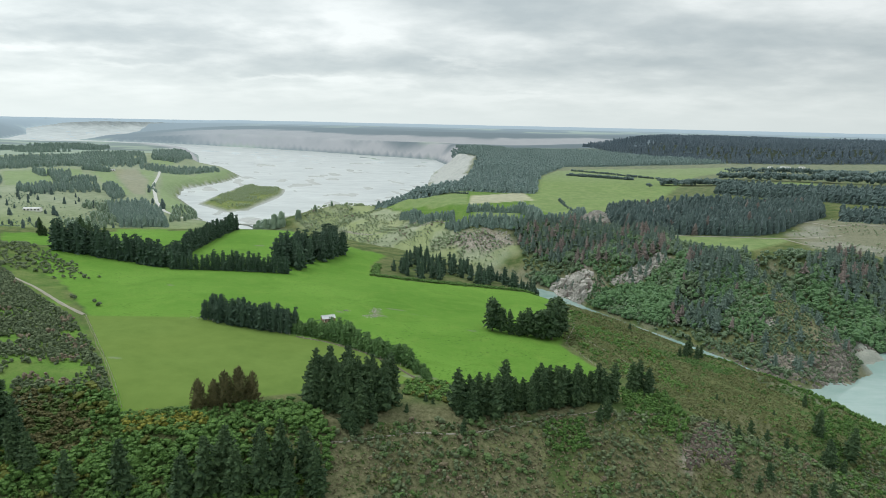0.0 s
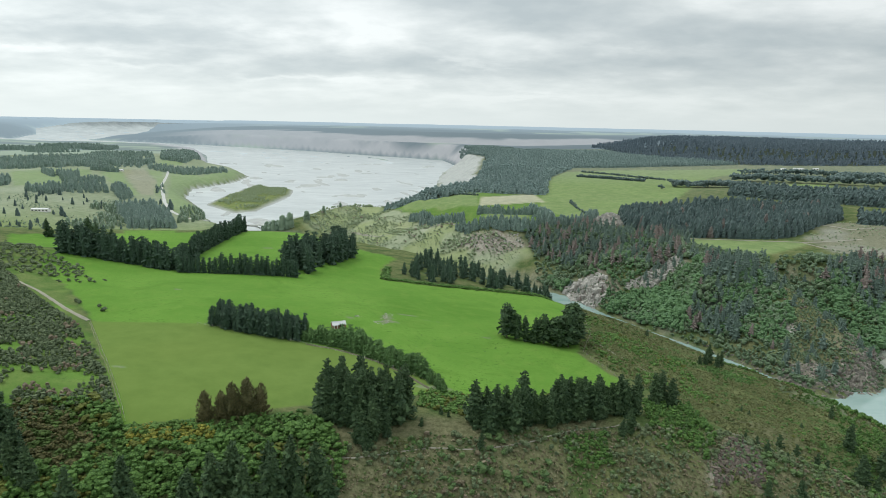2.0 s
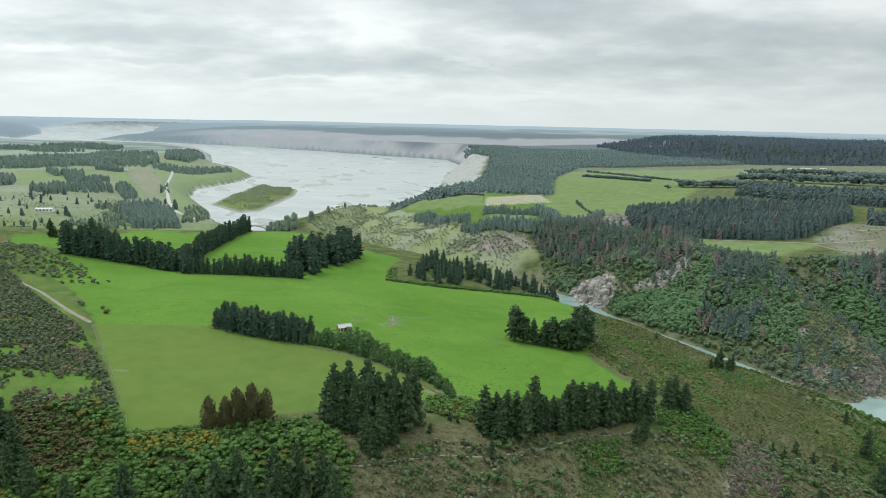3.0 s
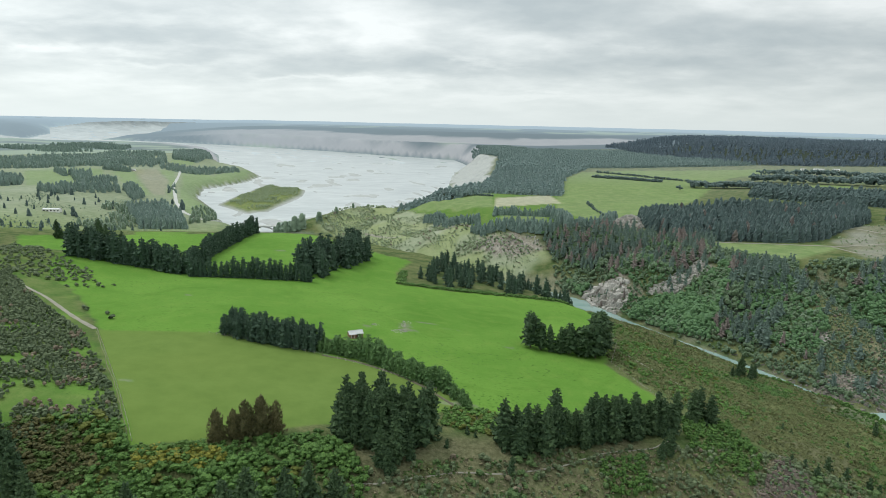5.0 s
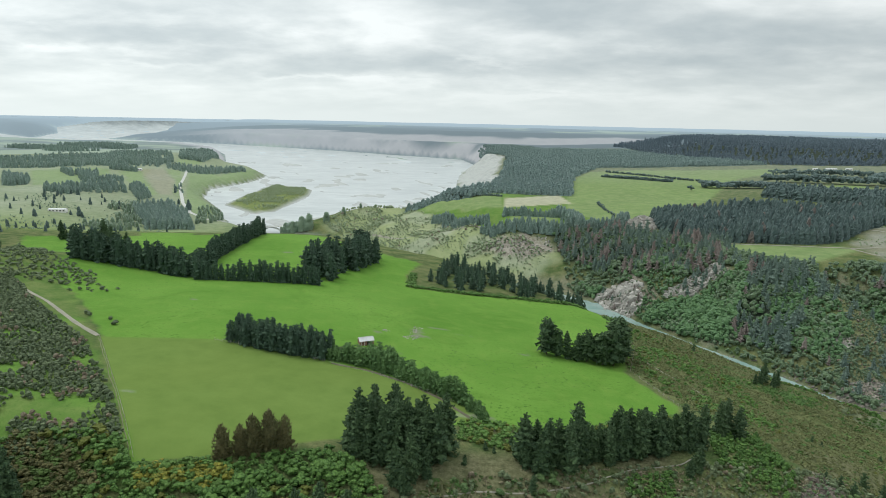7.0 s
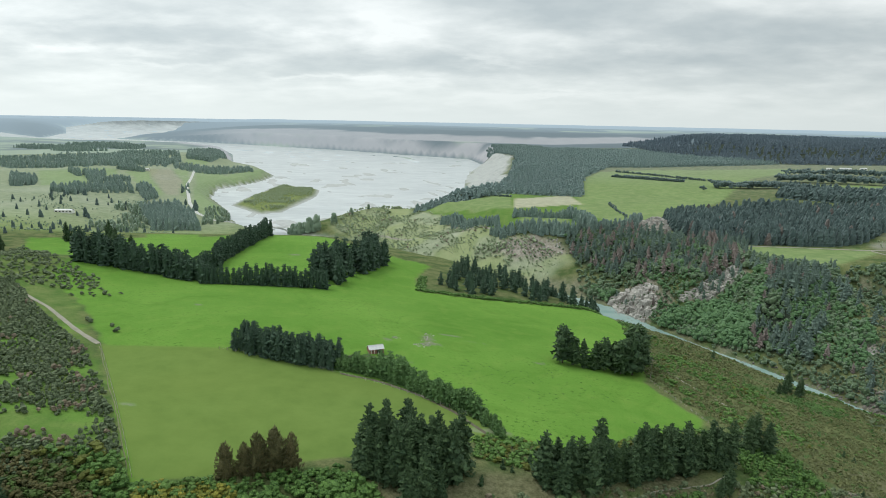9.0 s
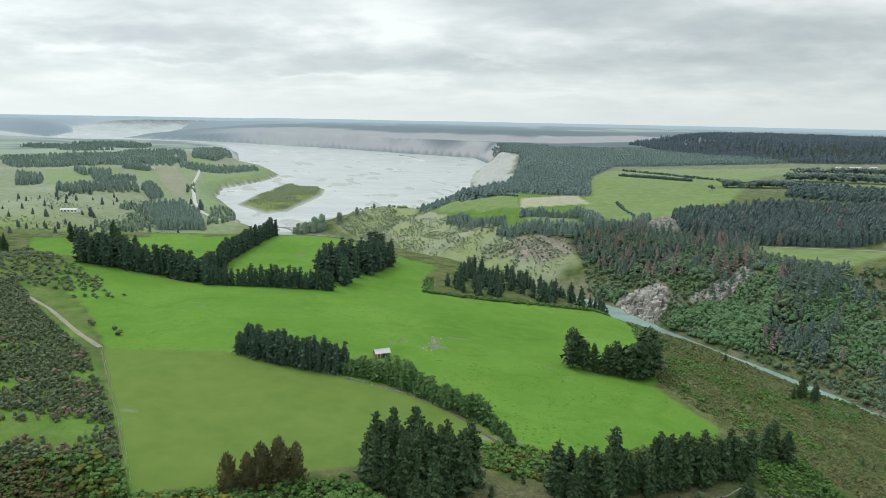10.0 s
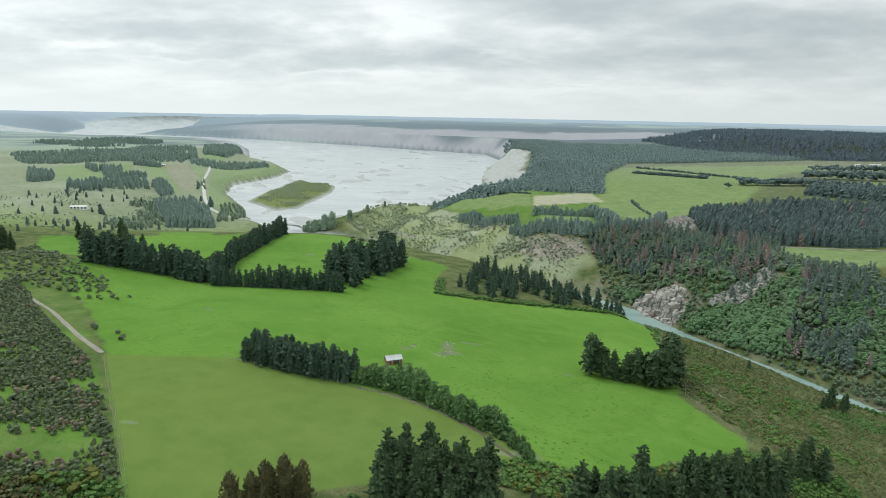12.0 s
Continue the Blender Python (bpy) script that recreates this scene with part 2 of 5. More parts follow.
def drawn_in(x, y, z):
    dx, dy = x - CENTRE[0], y - CENTRE[1]
    r = np.hypot(dx, dy)
    k = np.where(r > NEAR_R, (NEAR_R + ROOM * (1 - np.exp(-(r - NEAR_R) / ROOM))) / np.maximum(r, 1), 1.0)
    return CENTRE[0] + dx * k, CENTRE[1] + dy * k, EYE_Z + (z - EYE_Z) * k


def raw_mesh(name, verts, faces, material=None, smooth_shade=False):
    """A mesh from arrays: n x 3 vertices, m x 3 or m x 4 corner indices."""
    me = bpy.data.meshes.new(name)
    verts, faces = np.asarray(verts, np.float32), np.asarray(faces, np.int32)
    m, c = faces.shape
    me.vertices.add(len(verts)), me.loops.add(m * c), me.polygons.add(m)
    me.vertices.foreach_set("co", verts.ravel())
    me.loops.foreach_set("vertex_index", faces.ravel())
    me.polygons.foreach_set("loop_start", np.arange(0, m * c, c, dtype=np.int32))
    me.polygons.foreach_set("use_smooth", np.full(m, smooth_shade))
    me.update(calc_edges=True)
    me.validate()
    if material:
        me.materials.append(material)
    return me


def colour_layer(me, name, values):
    a = me.attributes.new(name, "FLOAT_COLOR", "POINT")
    v = np.ones((len(me.vertices), 4), np.float32)
    v[:, :values.shape[1]] = values
    a.data.foreach_set("color", v.ravel())


def fan_grid(angles, radii):
    a, r = np.meshgrid(angles, radii)
    x, y = CENTRE[0] + np.sin(a) * r, CENTRE[1] + np.cos(a) * r
    n, m = len(radii), len(angles)
    i = np.arange(n * m).reshape(n, m)
    faces = np.stack([i[:-1, :-1], i[:-1, 1:], i[1:, 1:], i[1:, :-1]], -1).reshape(-1, 4)[:, ::-1]
    return x.ravel(), y.ravel(), faces


def part(name, me, parent, label=""):
    ob = new(name, me)
    ob.parent = parent
    if label:
        tagged(ob, label)
    return ob

# ---- materials ----
def leafy(name, dark, light, dry=None, rough=0.75, spread=1.0, haze_sheen=0.0):
    """Foliage: every spray its own tone, every tree another."""
    m = bpy.data.materials.new(name)
    m.use_nodes = True
    n = Net(m.node_tree)
    spray = n.node("ShaderNodeNewGeometry").outputs["Random Per Island"]
    own = n.node("ShaderNodeObjectInfo").outputs["Random"]
    tone = n.node("ShaderNodeAttribute", attribute_name="tone")
    place = n.node("ShaderNodeNewGeometry").outputs["Position"]
    patch = n.noise(place, 0.35, 3.0)
    grain = n.noise(place, 2.4, 4.0, 0.7)
    k = n.math("ADD", n.math("MULTIPLY", spray, 0.5 * spread), n.math("ADD", n.math("MULTIPLY", own, 0.2), n.math("MULTIPLY", patch, 0.3)))
    # hollows of the grain are coloured darker too, like shaded leaf gaps
    k = n.math("ADD", k, n.span(grain, 0.36, 0.64, -0.34, 0.38), True)
    lift = n.node("ShaderNodeBump", {"Strength": 0.7, "Distance": 0.35, "Height": grain})
    c = n.mix(k, (*dark, 1), (*light, 1))
    if dry:
        c = n.mix(n.math("MULTIPLY", tone.outputs["Fac"], 1.0), c, n.mix(spray, (*[v * 0.6 for v in dry], 1), (*dry, 1)))
    # bluish sheen brightens distant foliage in place of haze
    b = n.node("ShaderNodeBsdfPrincipled", {"Base Color": c, "Roughness": rough, "Specular IOR Level": 0.25, "Normal": lift, "Sheen Weight": haze_sheen, "Sheen Roughness": 0.5,
                                             "Sheen Tint": (0.85, 0.95, 1.0, 1)})
    n.node("ShaderNodeOutputMaterial", {0: b})
    return m


def solid(name, a, b, scale=1.0, rough=0.8, metal=0.0, bump=0.3, depth=0.05, space="Position"):
    """A two-tone grained surface."""
    m = bpy.data.materials.new(name)
    m.use_nodes = True
    n = Net(m.node_tree)
    place = n.node("ShaderNodeNewGeometry").outputs["Position"]
    big, small = n.noise(place, scale * 0.2, 4.0), n.noise(place, scale, 6.0, 0.65)
    k = n.math("ADD", n.math("MULTIPLY", big, 0.5), n.math("MULTIPLY", small, 0.5))
    c = n.mix(n.span(k, 0.35, 0.65), (*a, 1), (*b, 1))
    lift = n.node("ShaderNodeBump", {"Strength": bump, "Distance": depth, "Height": small})
    s = n.node("ShaderNodeBsdfPrincipled", {"Base Color": c, "Roughness": rough, "Metallic": metal, "Normal": lift})
    n.node("ShaderNodeOutputMaterial", {0: s})
    return m


def ground_material():
    m = bpy.data.materials.new("open_country")
    m.use_nodes = True
    n = Net(m.node_tree)
    place = n.node("ShaderNodeNewGeometry").outputs["Position"]
    a = n.node("ShaderNodeSeparateColor", {0: n.node("ShaderNodeAttribute", attribute_name="grass").outputs[0]})
    b = n.node("ShaderNodeSeparateColor", {0: n.node("ShaderNodeAttribute", attribute_name="bare").outputs[0]})
    big, mid, small = n.noise(place, 0.012, 4.0), n.noise(place, 0.09, 5.0, 0.6), n.noise(place, 0.9, 5.0, 0.65)
    tuft = n.noise(place, 2.6, 4.0, 0.7)
    scrubby = n.mix(n.span(mid, 0.38, 0.62), (0.062, 0.098, 0.032, 1), (0.145, 0.155, 0.070, 1))
    scrubby = n.mix(n.math("MULTIPLY", n.span(small, 0.45, 0.7), 0.6), scrubby, (0.040, 0.068, 0.026, 1))
    sward = n.mix(n.span(big, 0.35, 0.65), (0.086, 0.184, 0.028, 1), (0.124, 0.236, 0.042, 1))
    sward = n.mix(n.math("MULTIPLY", n.span(mid, 0.5, 0.72), 0.45), sward, (0.150, 0.235, 0.050, 1))
    sward = n.mix(n.math("MULTIPLY", n.span(n.noise(place, 0.03, 5.0, 0.65, 1.2), 0.52, 0.66), 0.35), sward, (0.062, 0.140, 0.018, 1))
    sward = n.mix(n.math("MULTIPLY", n.span(tuft, 0.54, 0.68), 0.7), sward, (0.050, 0.128, 0.018, 1))
    sward = n.mix(n.math("MULTIPLY", n.span(tuft, 0.44, 0.32), 0.5), sward, (0.165, 0.275, 0.062, 1))
    clump = n.math("MULTIPLY", n.span(n.noise(place, 0.55, 3.0, 0.6), 0.60, 0.66), n.span(big, 0.40, 0.56))
    sward = n.mix(n.math("MULTIPLY", clump, 0.75), sward, (0.045, 0.105, 0.016, 1))
    olive = n.mix(n.span(mid, 0.35, 0.65), (0.098, 0.154, 0.036, 1), (0.122, 0.184, 0.046, 1))
    olive = n.mix(n.math("MULTIPLY", n.span(big, 0.4, 0.7), 0.4), olive, (0.135, 0.185, 0.045, 1))
    straw = n.mix(n.span(mid, 0.3, 0.7), (0.34, 0.30, 0.15, 1), (0.42, 0.38, 0.20, 1))
    gravel = n.mix(n.span(mid, 0.3, 0.7), (0.33, 0.345, 0.34, 1), (0.47, 0.485, 0.475, 1))
    gravel = n.mix(n.math("MULTIPLY", small, 0.35), gravel, (0.24, 0.24, 0.22, 1))
    rock = n.mix(n.span(n.noise(place, 0.25, 6.0, 0.7, 1.5), 0.38, 0.62), (0.13, 0.110, 0.090, 1), (0.34, 0.315, 0.275, 1))
    brown = n.mix(n.span(n.noise(place, 0.5, 5.0, 0.7), 0.35, 0.65), (0.066, 0.070, 0.036, 1), (0.190, 0.178, 0.108, 1))
    c = n.mix(b.outputs[2], scrubby, brown)
    c = n.mix(a.outputs[0], c, sward)
    c = n.mix(a.outputs[1], c, olive)
    c = n.mix(a.outputs[2], c, straw)
    c = n.mix(b.outputs[0], c, gravel)
    c = n.mix(b.outputs[1], c, rock)
    litter = n.mix(small, (0.022, 0.034, 0.026, 1), (0.055, 0.066, 0.045, 1))
    c = n.mix(n.node("ShaderNodeAttribute", attribute_name="bare").outputs["Alpha"], c, litter)
    rough_k = n.math("MAXIMUM", n.math("SUBTRACT", 1.0, n.math("ADD", a.outputs[0], a.outputs[1])), 0.12)
    lift = n.node("ShaderNodeBump", {"Strength": rough_k, "Distance": 0.9, "Height": n.noise(place, 0.7, 6.0, 0.65)})
    s = n.node("ShaderNodeBsdfPrincipled", {"Base Color": c, "Roughness": 0.95, "Specular IOR Level": 0.04, "Normal": lift})
    n.node("ShaderNodeOutputMaterial", {0: s})
    return m


def water_material(name, deep, pale, rough):
    m = bpy.data.materials.new(name)
    m.use_nodes = True
    n = Net(m.node_tree)
    place = n.node("ShaderNodeNewGeometry").outputs["Position"]
    streak = n.node("ShaderNodeMapping", {"Vector": place, "Rotation": (0, 0, 0.35), "Scale": (0.5, 2.2, 1)})
    flow = n.math("ADD", n.math("MULTIPLY", n.noise(place, 0.012, 5.0, 0.6, 1.0), 0.4), n.math("MULTIPLY", n.noise(streak, 0.016, 8.0, 0.68, 1.4), 0.6))
    c = n.mix(n.span(flow, 0.38, 0.62), (*deep, 1), (*pale, 1))
    lift = n.node("ShaderNodeBump", {"Strength": 0.12, "Distance": 0.3, "Height": n.noise(place, 0.5, 4.0)})
    s = n.node("ShaderNodeBsdfPrincipled", {"Base Color": c, "Roughness": rough, "Normal": lift})
    n.node("ShaderNodeOutputMaterial", {0: s})
    return m


def distance_material():
    """The far country, with haze put in as a pale blue glow."""
    m = bpy.data.materials.new("far_country")
    m.use_nodes = True
    n = Net(m.node_tree)
    place = n.node("ShaderNodeNewGeometry").outputs["Position"]
    k = n.node("ShaderNodeSeparateColor", {0: n.node("ShaderNodeAttribute", attribute_name="cover").outputs[0]})
    haze_share = n.node("ShaderNodeAttribute", attribute_name="haze_share").outputs["Fac"]
    c = n.mix(n.noise(place, 0.006, 4.0), (0.15, 0.20, 0.11, 1), (0.27, 0.31, 0.18, 1))
    c = n.mix(k.outputs[2], c, n.mix(n.noise(place, 0.03, 4.0), (0.016, 0.028, 0.030, 1), (0.040, 0.055, 0.050, 1)))
    c = n.mix(k.outputs[1], c, n.mix(n.noise(place, 0.02, 5.0, 0.6), (0.27, 0.245, 0.24, 1), (0.40, 0.365, 0.36, 1)))
    streak = n.noise(n.node("ShaderNodeMapping", {"Vector": place, "Rotation": (0, 0, 0.6), "Scale": (0.003, 0.02, 1)}), 1.0, 5.0, 0.6)
    c = n.mix(k.outputs[0], c, n.mix(n.span(streak, 0.35, 0.65), (0.38, 0.39, 0.38, 1), (0.68, 0.70, 0.69, 1)))
    s = n.node("ShaderNodeBsdfPrincipled", {"Base Color": c, "Roughness": 0.9, "Specular IOR Level": 0.1})
    # emission takes the place of haze over the far land
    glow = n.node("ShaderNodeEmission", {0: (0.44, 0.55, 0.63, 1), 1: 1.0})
    n.node("ShaderNodeOutputMaterial", {0: n.node("ShaderNodeMixShader", {0: haze_share, 1: s, 2: glow})})
    return m


DISTANCE = distance_material()
PINE = leafy("pine_needles", (0.014, 0.037, 0.018), (0.070, 0.116, 0.046))
CYPRESS = leafy("cypress_sprays", (0.050, 0.058, 0.022), (0.142, 0.126, 0.056))
HEDGE = leafy("hedge_leaves", (0.032, 0.080, 0.024), (0.122, 0.212, 0.070))
BROADLEAF = leafy("bush_leaves", (0.018, 0.052, 0.011), (0.130, 0.236, 0.052), (0.110, 0.130, 0.024), spread=0.65)
SCRUB = leafy("scrub_leaves", (0.046, 0.072, 0.036), (0.146, 0.182, 0.094), (0.215, 0.180, 0.125))
BANK_SHRUB = leafy("bank_shrub_leaves", (0.026, 0.058, 0.020), (0.108, 0.168, 0.058), (0.15, 0.13, 0.08))
GORSE = leafy("gorse_flowers", (0.060, 0.090, 0.016), (0.250, 0.225, 0.032), (0.090, 0.165, 0.036))
BRACKEN = leafy("bracken_fronds", (0.028, 0.038, 0.014), (0.112, 0.104, 0.038), (0.075, 0.125, 0.030))
HEATH = leafy("heath_sprigs", (0.056, 0.076, 0.028), (0.150, 0.158, 0.064), (0.086, 0.165, 0.044))
TUSSOCK = leafy("tussock_blades", (0.062, 0.064, 0.032), (0.275, 0.242, 0.150), (0.095, 0.150, 0.045))
RUSH = leafy("rush_blades", (0.030, 0.085, 0.014), (0.075, 0.150, 0.030))
# the next four needle colours have blue-grey haze mixed in
HAZED_WOODS = leafy("hazed_needles", (0.046, 0.076, 0.072), (0.092, 0.134, 0.122), (0.150, 0.130, 0.114), haze_sheen=0.2, spread=0.7)
HAZED_RIVER_WOODS = leafy("hazed_river_needles", (0.104, 0.156, 0.146), (0.150, 0.208, 0.184), haze_sheen=0.3, spread=0.6)
HAZED_TERRACE_WOODS = leafy("hazed_belt_needles", (0.088, 0.138, 0.120), (0.160, 0.222, 0.182), haze_sheen=0.3)
HAZE_BLUE_WOODS = leafy("haze_blue_needles", (0.074, 0.104, 0.126), (0.090, 0.124, 0.146), haze_sheen=0.15, spread=0.5)
GORGE_PINES = leafy("gorge_needles", (0.060, 0.098, 0.082), (0.146, 0.200, 0.156), (0.225, 0.185, 0.165), haze_sheen=0.15)
# bluer than PINE: a little haze tint is put into these needles
BELT_PINE = leafy("belt_needles", (0.016, 0.038, 0.026), (0.066, 0.112, 0.068))
# needles paled and blued to carry the haze over the flats
HAZED_FLATS_WOODS = leafy("hazed_flats_needles", (0.116, 0.172, 0.148), (0.184, 0.250, 0.202), haze_sheen=0.35, spread=0.7)
WILLOW = leafy("willow_leaves", (0.10, 0.155, 0.098), (0.19, 0.255, 0.165), haze_sheen=0.3)
GORGE_BUSH = leafy("gorge_leaves", (0.034, 0.084, 0.034), (0.108, 0.192, 0.074), haze_sheen=0.1, spread=0.6)
BANK_LEAVES = leafy("bank_leaves", (0.140, 0.190, 0.098), (0.240, 0.292, 0.165), (0.24, 0.21, 0.15), haze_sheen=0.25)
SPUR_SCRUB = leafy("spur_leaves", (0.050, 0.088, 0.044), (0.135, 0.190, 0.092), (0.20, 0.17, 0.12), haze_sheen=0.2, spread=0.5)
BARK = solid("bark", (0.06, 0.045, 0.035), (0.14, 0.11, 0.085), 3.0, 0.9)
STONE = leafy("weathered_rock", (0.160, 0.152, 0.135), (0.43, 0.415, 0.38), rough=0.95)
RED_STONE = leafy("dark_rock", (0.050, 0.042, 0.036), (0.180, 0.150, 0.125), rough=0.95)
SHORE_STONE = leafy("shore_rock", (0.085, 0.080, 0.070), (0.245, 0.225, 0.195), rough=0.95)
DIRT = solid("pale_track", (0.165, 0.16, 0.125), (0.275, 0.26, 0.21), 0.6, 0.95)
SHADED_MUD = solid("shaded_earth", (0.060, 0.056, 0.036), (0.130, 0.115, 0.075), 0.8, 0.95)
VERGE = solid("rank_verge", (0.09, 0.115, 0.045), (0.17, 0.17, 0.09), 0.8, 0.95)
ROAD = solid("chip_seal", (0.34, 0.35, 0.33), (0.46, 0.46, 0.44), 0.5, 0.9)
GROUND = ground_material()

# ---- the land as one sheet out to the horizon ----
PADDOCK = [(-125, 236), (-97, 240), (-61, 258), (-30, 272), (-10, 284), (22, 284), (54, 305), (89, 328), (93, 341), (87, 360), (78, 388), (98, 450), (104, 540), (91, 578),
           (53, 569), (-20, 550), (-59, 545), (-67, 597), (-55, 660), (-115, 690), (-190, 770), (-255, 775), (-330, 720), (-480, 690), (-430, 600), (-330, 540), (-300, 455),
           (-240, 400), (-195, 338), (-152, 275)]
GRAZED = [(-125, 236), (-97, 240), (-61, 258), (-12, 286), (-8, 300), (-25, 312), (-53, 326), (-82, 335), (-110, 342), (-136, 347), (-195, 337), (-152, 275)]
EAST_FIELDS = [
    [(-84, 1072), (-62, 1205), (48, 1178), (43, 1000)],
    [(188, 1301), (230, 1480), (299, 1669), (440, 1735), (800, 1713), (776, 1640), (600, 1500), (500, 1330), (399, 1140), (330, 1040), (248, 958), (170, 880), (137, 997)],
    [(44, 880), (49, 930), (114, 930), (107, 870)],
    [(585, 1362), (760, 1310), (740, 1250), (575, 1300)],
    [(272, 745), (398, 735), (400, 715), (308, 641), (266, 668)],
]
STRAW_FIELD = [(44, 1005), (53, 1115), (152, 1188), (155, 1063)]
WEST_FIELDS = [
    [(-1130, 1646), (-1106, 1749), (-993, 1757), (-921, 1642), (-905, 1493), (-826, 1362), (-918, 1336)],
    [(-934, 1693), (-915, 1773), (-892, 1797), (-820, 1615), (-825, 1556)],
    [(-833, 1546), (-839, 1639), (-728, 1462), (-656, 1347), (-673, 1312), (-770, 1452)],
    [(-875, 1839), (-834, 1867), (-646, 1424), (-594, 1297), (-657, 1414), (-751, 1636)],
    [(-815, 1862), (-750, 1892), (-677, 1746), (-674, 1614), (-575, 1368), (-472, 1210), (-453, 1063), (-558, 1252)],
    [(-720, 1859), (-701, 2019), (-703, 2190), (-642, 1895), (-667, 1699)],
    [(-990, 2186), (-939, 2248), (-877, 2099), (-908, 2003)],
    [(-1295, 2276), (-1221, 2162), (-1384, 2044), (-1436, 2122)],
]
NEAR_WEST = [
    [(-383, 744), (-327, 760), (-315, 715), (-331, 659), (-349, 672)],
    [(-439, 631), (-405, 648), (-330, 528), (-349, 504)],
]
TILLED = [(-915, 1773), (-875, 1839), (-751, 1636), (-637, 1371), (-656, 1347), (-738, 1484)]


W1 = [(218, 818), (248, 942), (351, 985), (414, 936), (345, 750), (262, 752), (240, 780)]
W2 = [(369, 1009), (472, 1039), (600, 1023), (540, 890), (488, 836), (399, 755), (345, 750), (414, 936)]
W3 = [(502, 1165), (690, 975), (860, 1000), (860, 1080), (672, 1158), (567, 1270)]
RIVER_WOOD = [(-116, 1085), (-95, 1180), (-75, 1245), (0, 1262), (34, 1310), (60, 1519), (84, 1750), (116, 2144), (124, 2300), (55, 2420), (24, 2500), (50, 2700), (40, 2950), (160, 3000), (300, 2700), (607, 2600), (700, 2100), (820, 1850), (339, 1800), (230, 1500), (173, 1170), (51, 1190), (-59, 1110)]
HIGH_WOOD = [(640, 3000), (650, 2300), (770, 1900), (850, 1850), (1400, 1950), (2400, 2150), (2400, 2900), (1600, 3600), (900, 3400)]
CON_1 = [(89, 832), (133, 826), (178, 815), (213, 775), (265, 760), (240, 672), (205, 658), (172, 668), (143, 718), (104, 785)]
CON_2 = [(212, 562), (229, 595), (263, 648), (296, 625), (288, 570), (256, 545), (238, 522)]
CON_3 = [(318, 635), (345, 605), (420, 640), (460, 600), (410, 548), (372, 558), (358, 590)]
WOODED = [W1, W2, W3, RIVER_WOOD, HIGH_WOOD, CON_1, CON_2, CON_3]


def stretch(lo, hi, n):
    return np.linspace(lo, hi, n, endpoint=False)


ROCK_FACES = [
    [(128, 700), (144, 700), (163, 668), (160, 648), (150, 645), (132, 674)],
    [(178, 640), (201, 652), (236, 666), (238, 650), (204, 632)],
    [(184, 812), (208, 806), (232, 830), (222, 866), (190, 858)],
    [(20, 862), (88, 822), (95, 795), (66, 800), (10, 842)],
    [(250, 468), (262, 474), (300, 462), (318, 478), (334, 520), (342, 512), (322, 466), (307, 444), (280, 441), (258, 447)],
    [(270, 508), (280, 510), (284, 524), (280, 530), (272, 522)],
]
BLUFF_FOOT = [(-1000, 3880), (-640, 3660), (-403, 3460), (-70, 3200), (-60, 2850), (-250, 3000), (-480, 3280), (-760, 3600)]
WHITE_CLIFF = [(-105, 1540), (-60, 1330), (15, 1340), (54, 1519), (75, 1750), (110, 2144), (122, 2310), (50, 2440), (-20, 2400), (-44, 2060), (-44, 1800)]
SCAR = [(118, 270), (133, 286), (136, 266), (128, 255), (120, 259), (108, 250), (110, 258)]
DRY_GROUND = [
    [(-250, 1060), (-150, 1150), (-60, 1040), (-20, 930), (20, 880), (95, 790), (60, 770), (-40, 830), (-130, 900), (-180, 980)],
    [(410, 735), (450, 800), (500, 850), (640, 850), (640, 700), (470, 640), (405, 670)],
    [(-115, 1000), (-55, 1007), (0, 900), (16, 872), (-66, 920)],
    ]
SPUR = [(300, 600), (314, 620), (322, 560), (344, 516), (334, 474), (312, 447), (280, 445), (264, 448), (254, 470), (262, 500), (284, 525), (292, 570)]
WORN = [(-42, 405, 4, 7), (-40, 397, 6, 2.5), (-182, 419, 4, 2), (-53, 361, 7, 2.5), (-64, 393, 2.5, 2), (-150, 278, 4, 1.5), (-10, 291, 8, 3), (22, 392, 4, 1.2),
        (-185, 640, 5, 3), (-60, 362, 4, 3), (-30, 420, 9, 1.4), (-15, 412, 8, 1.0)]


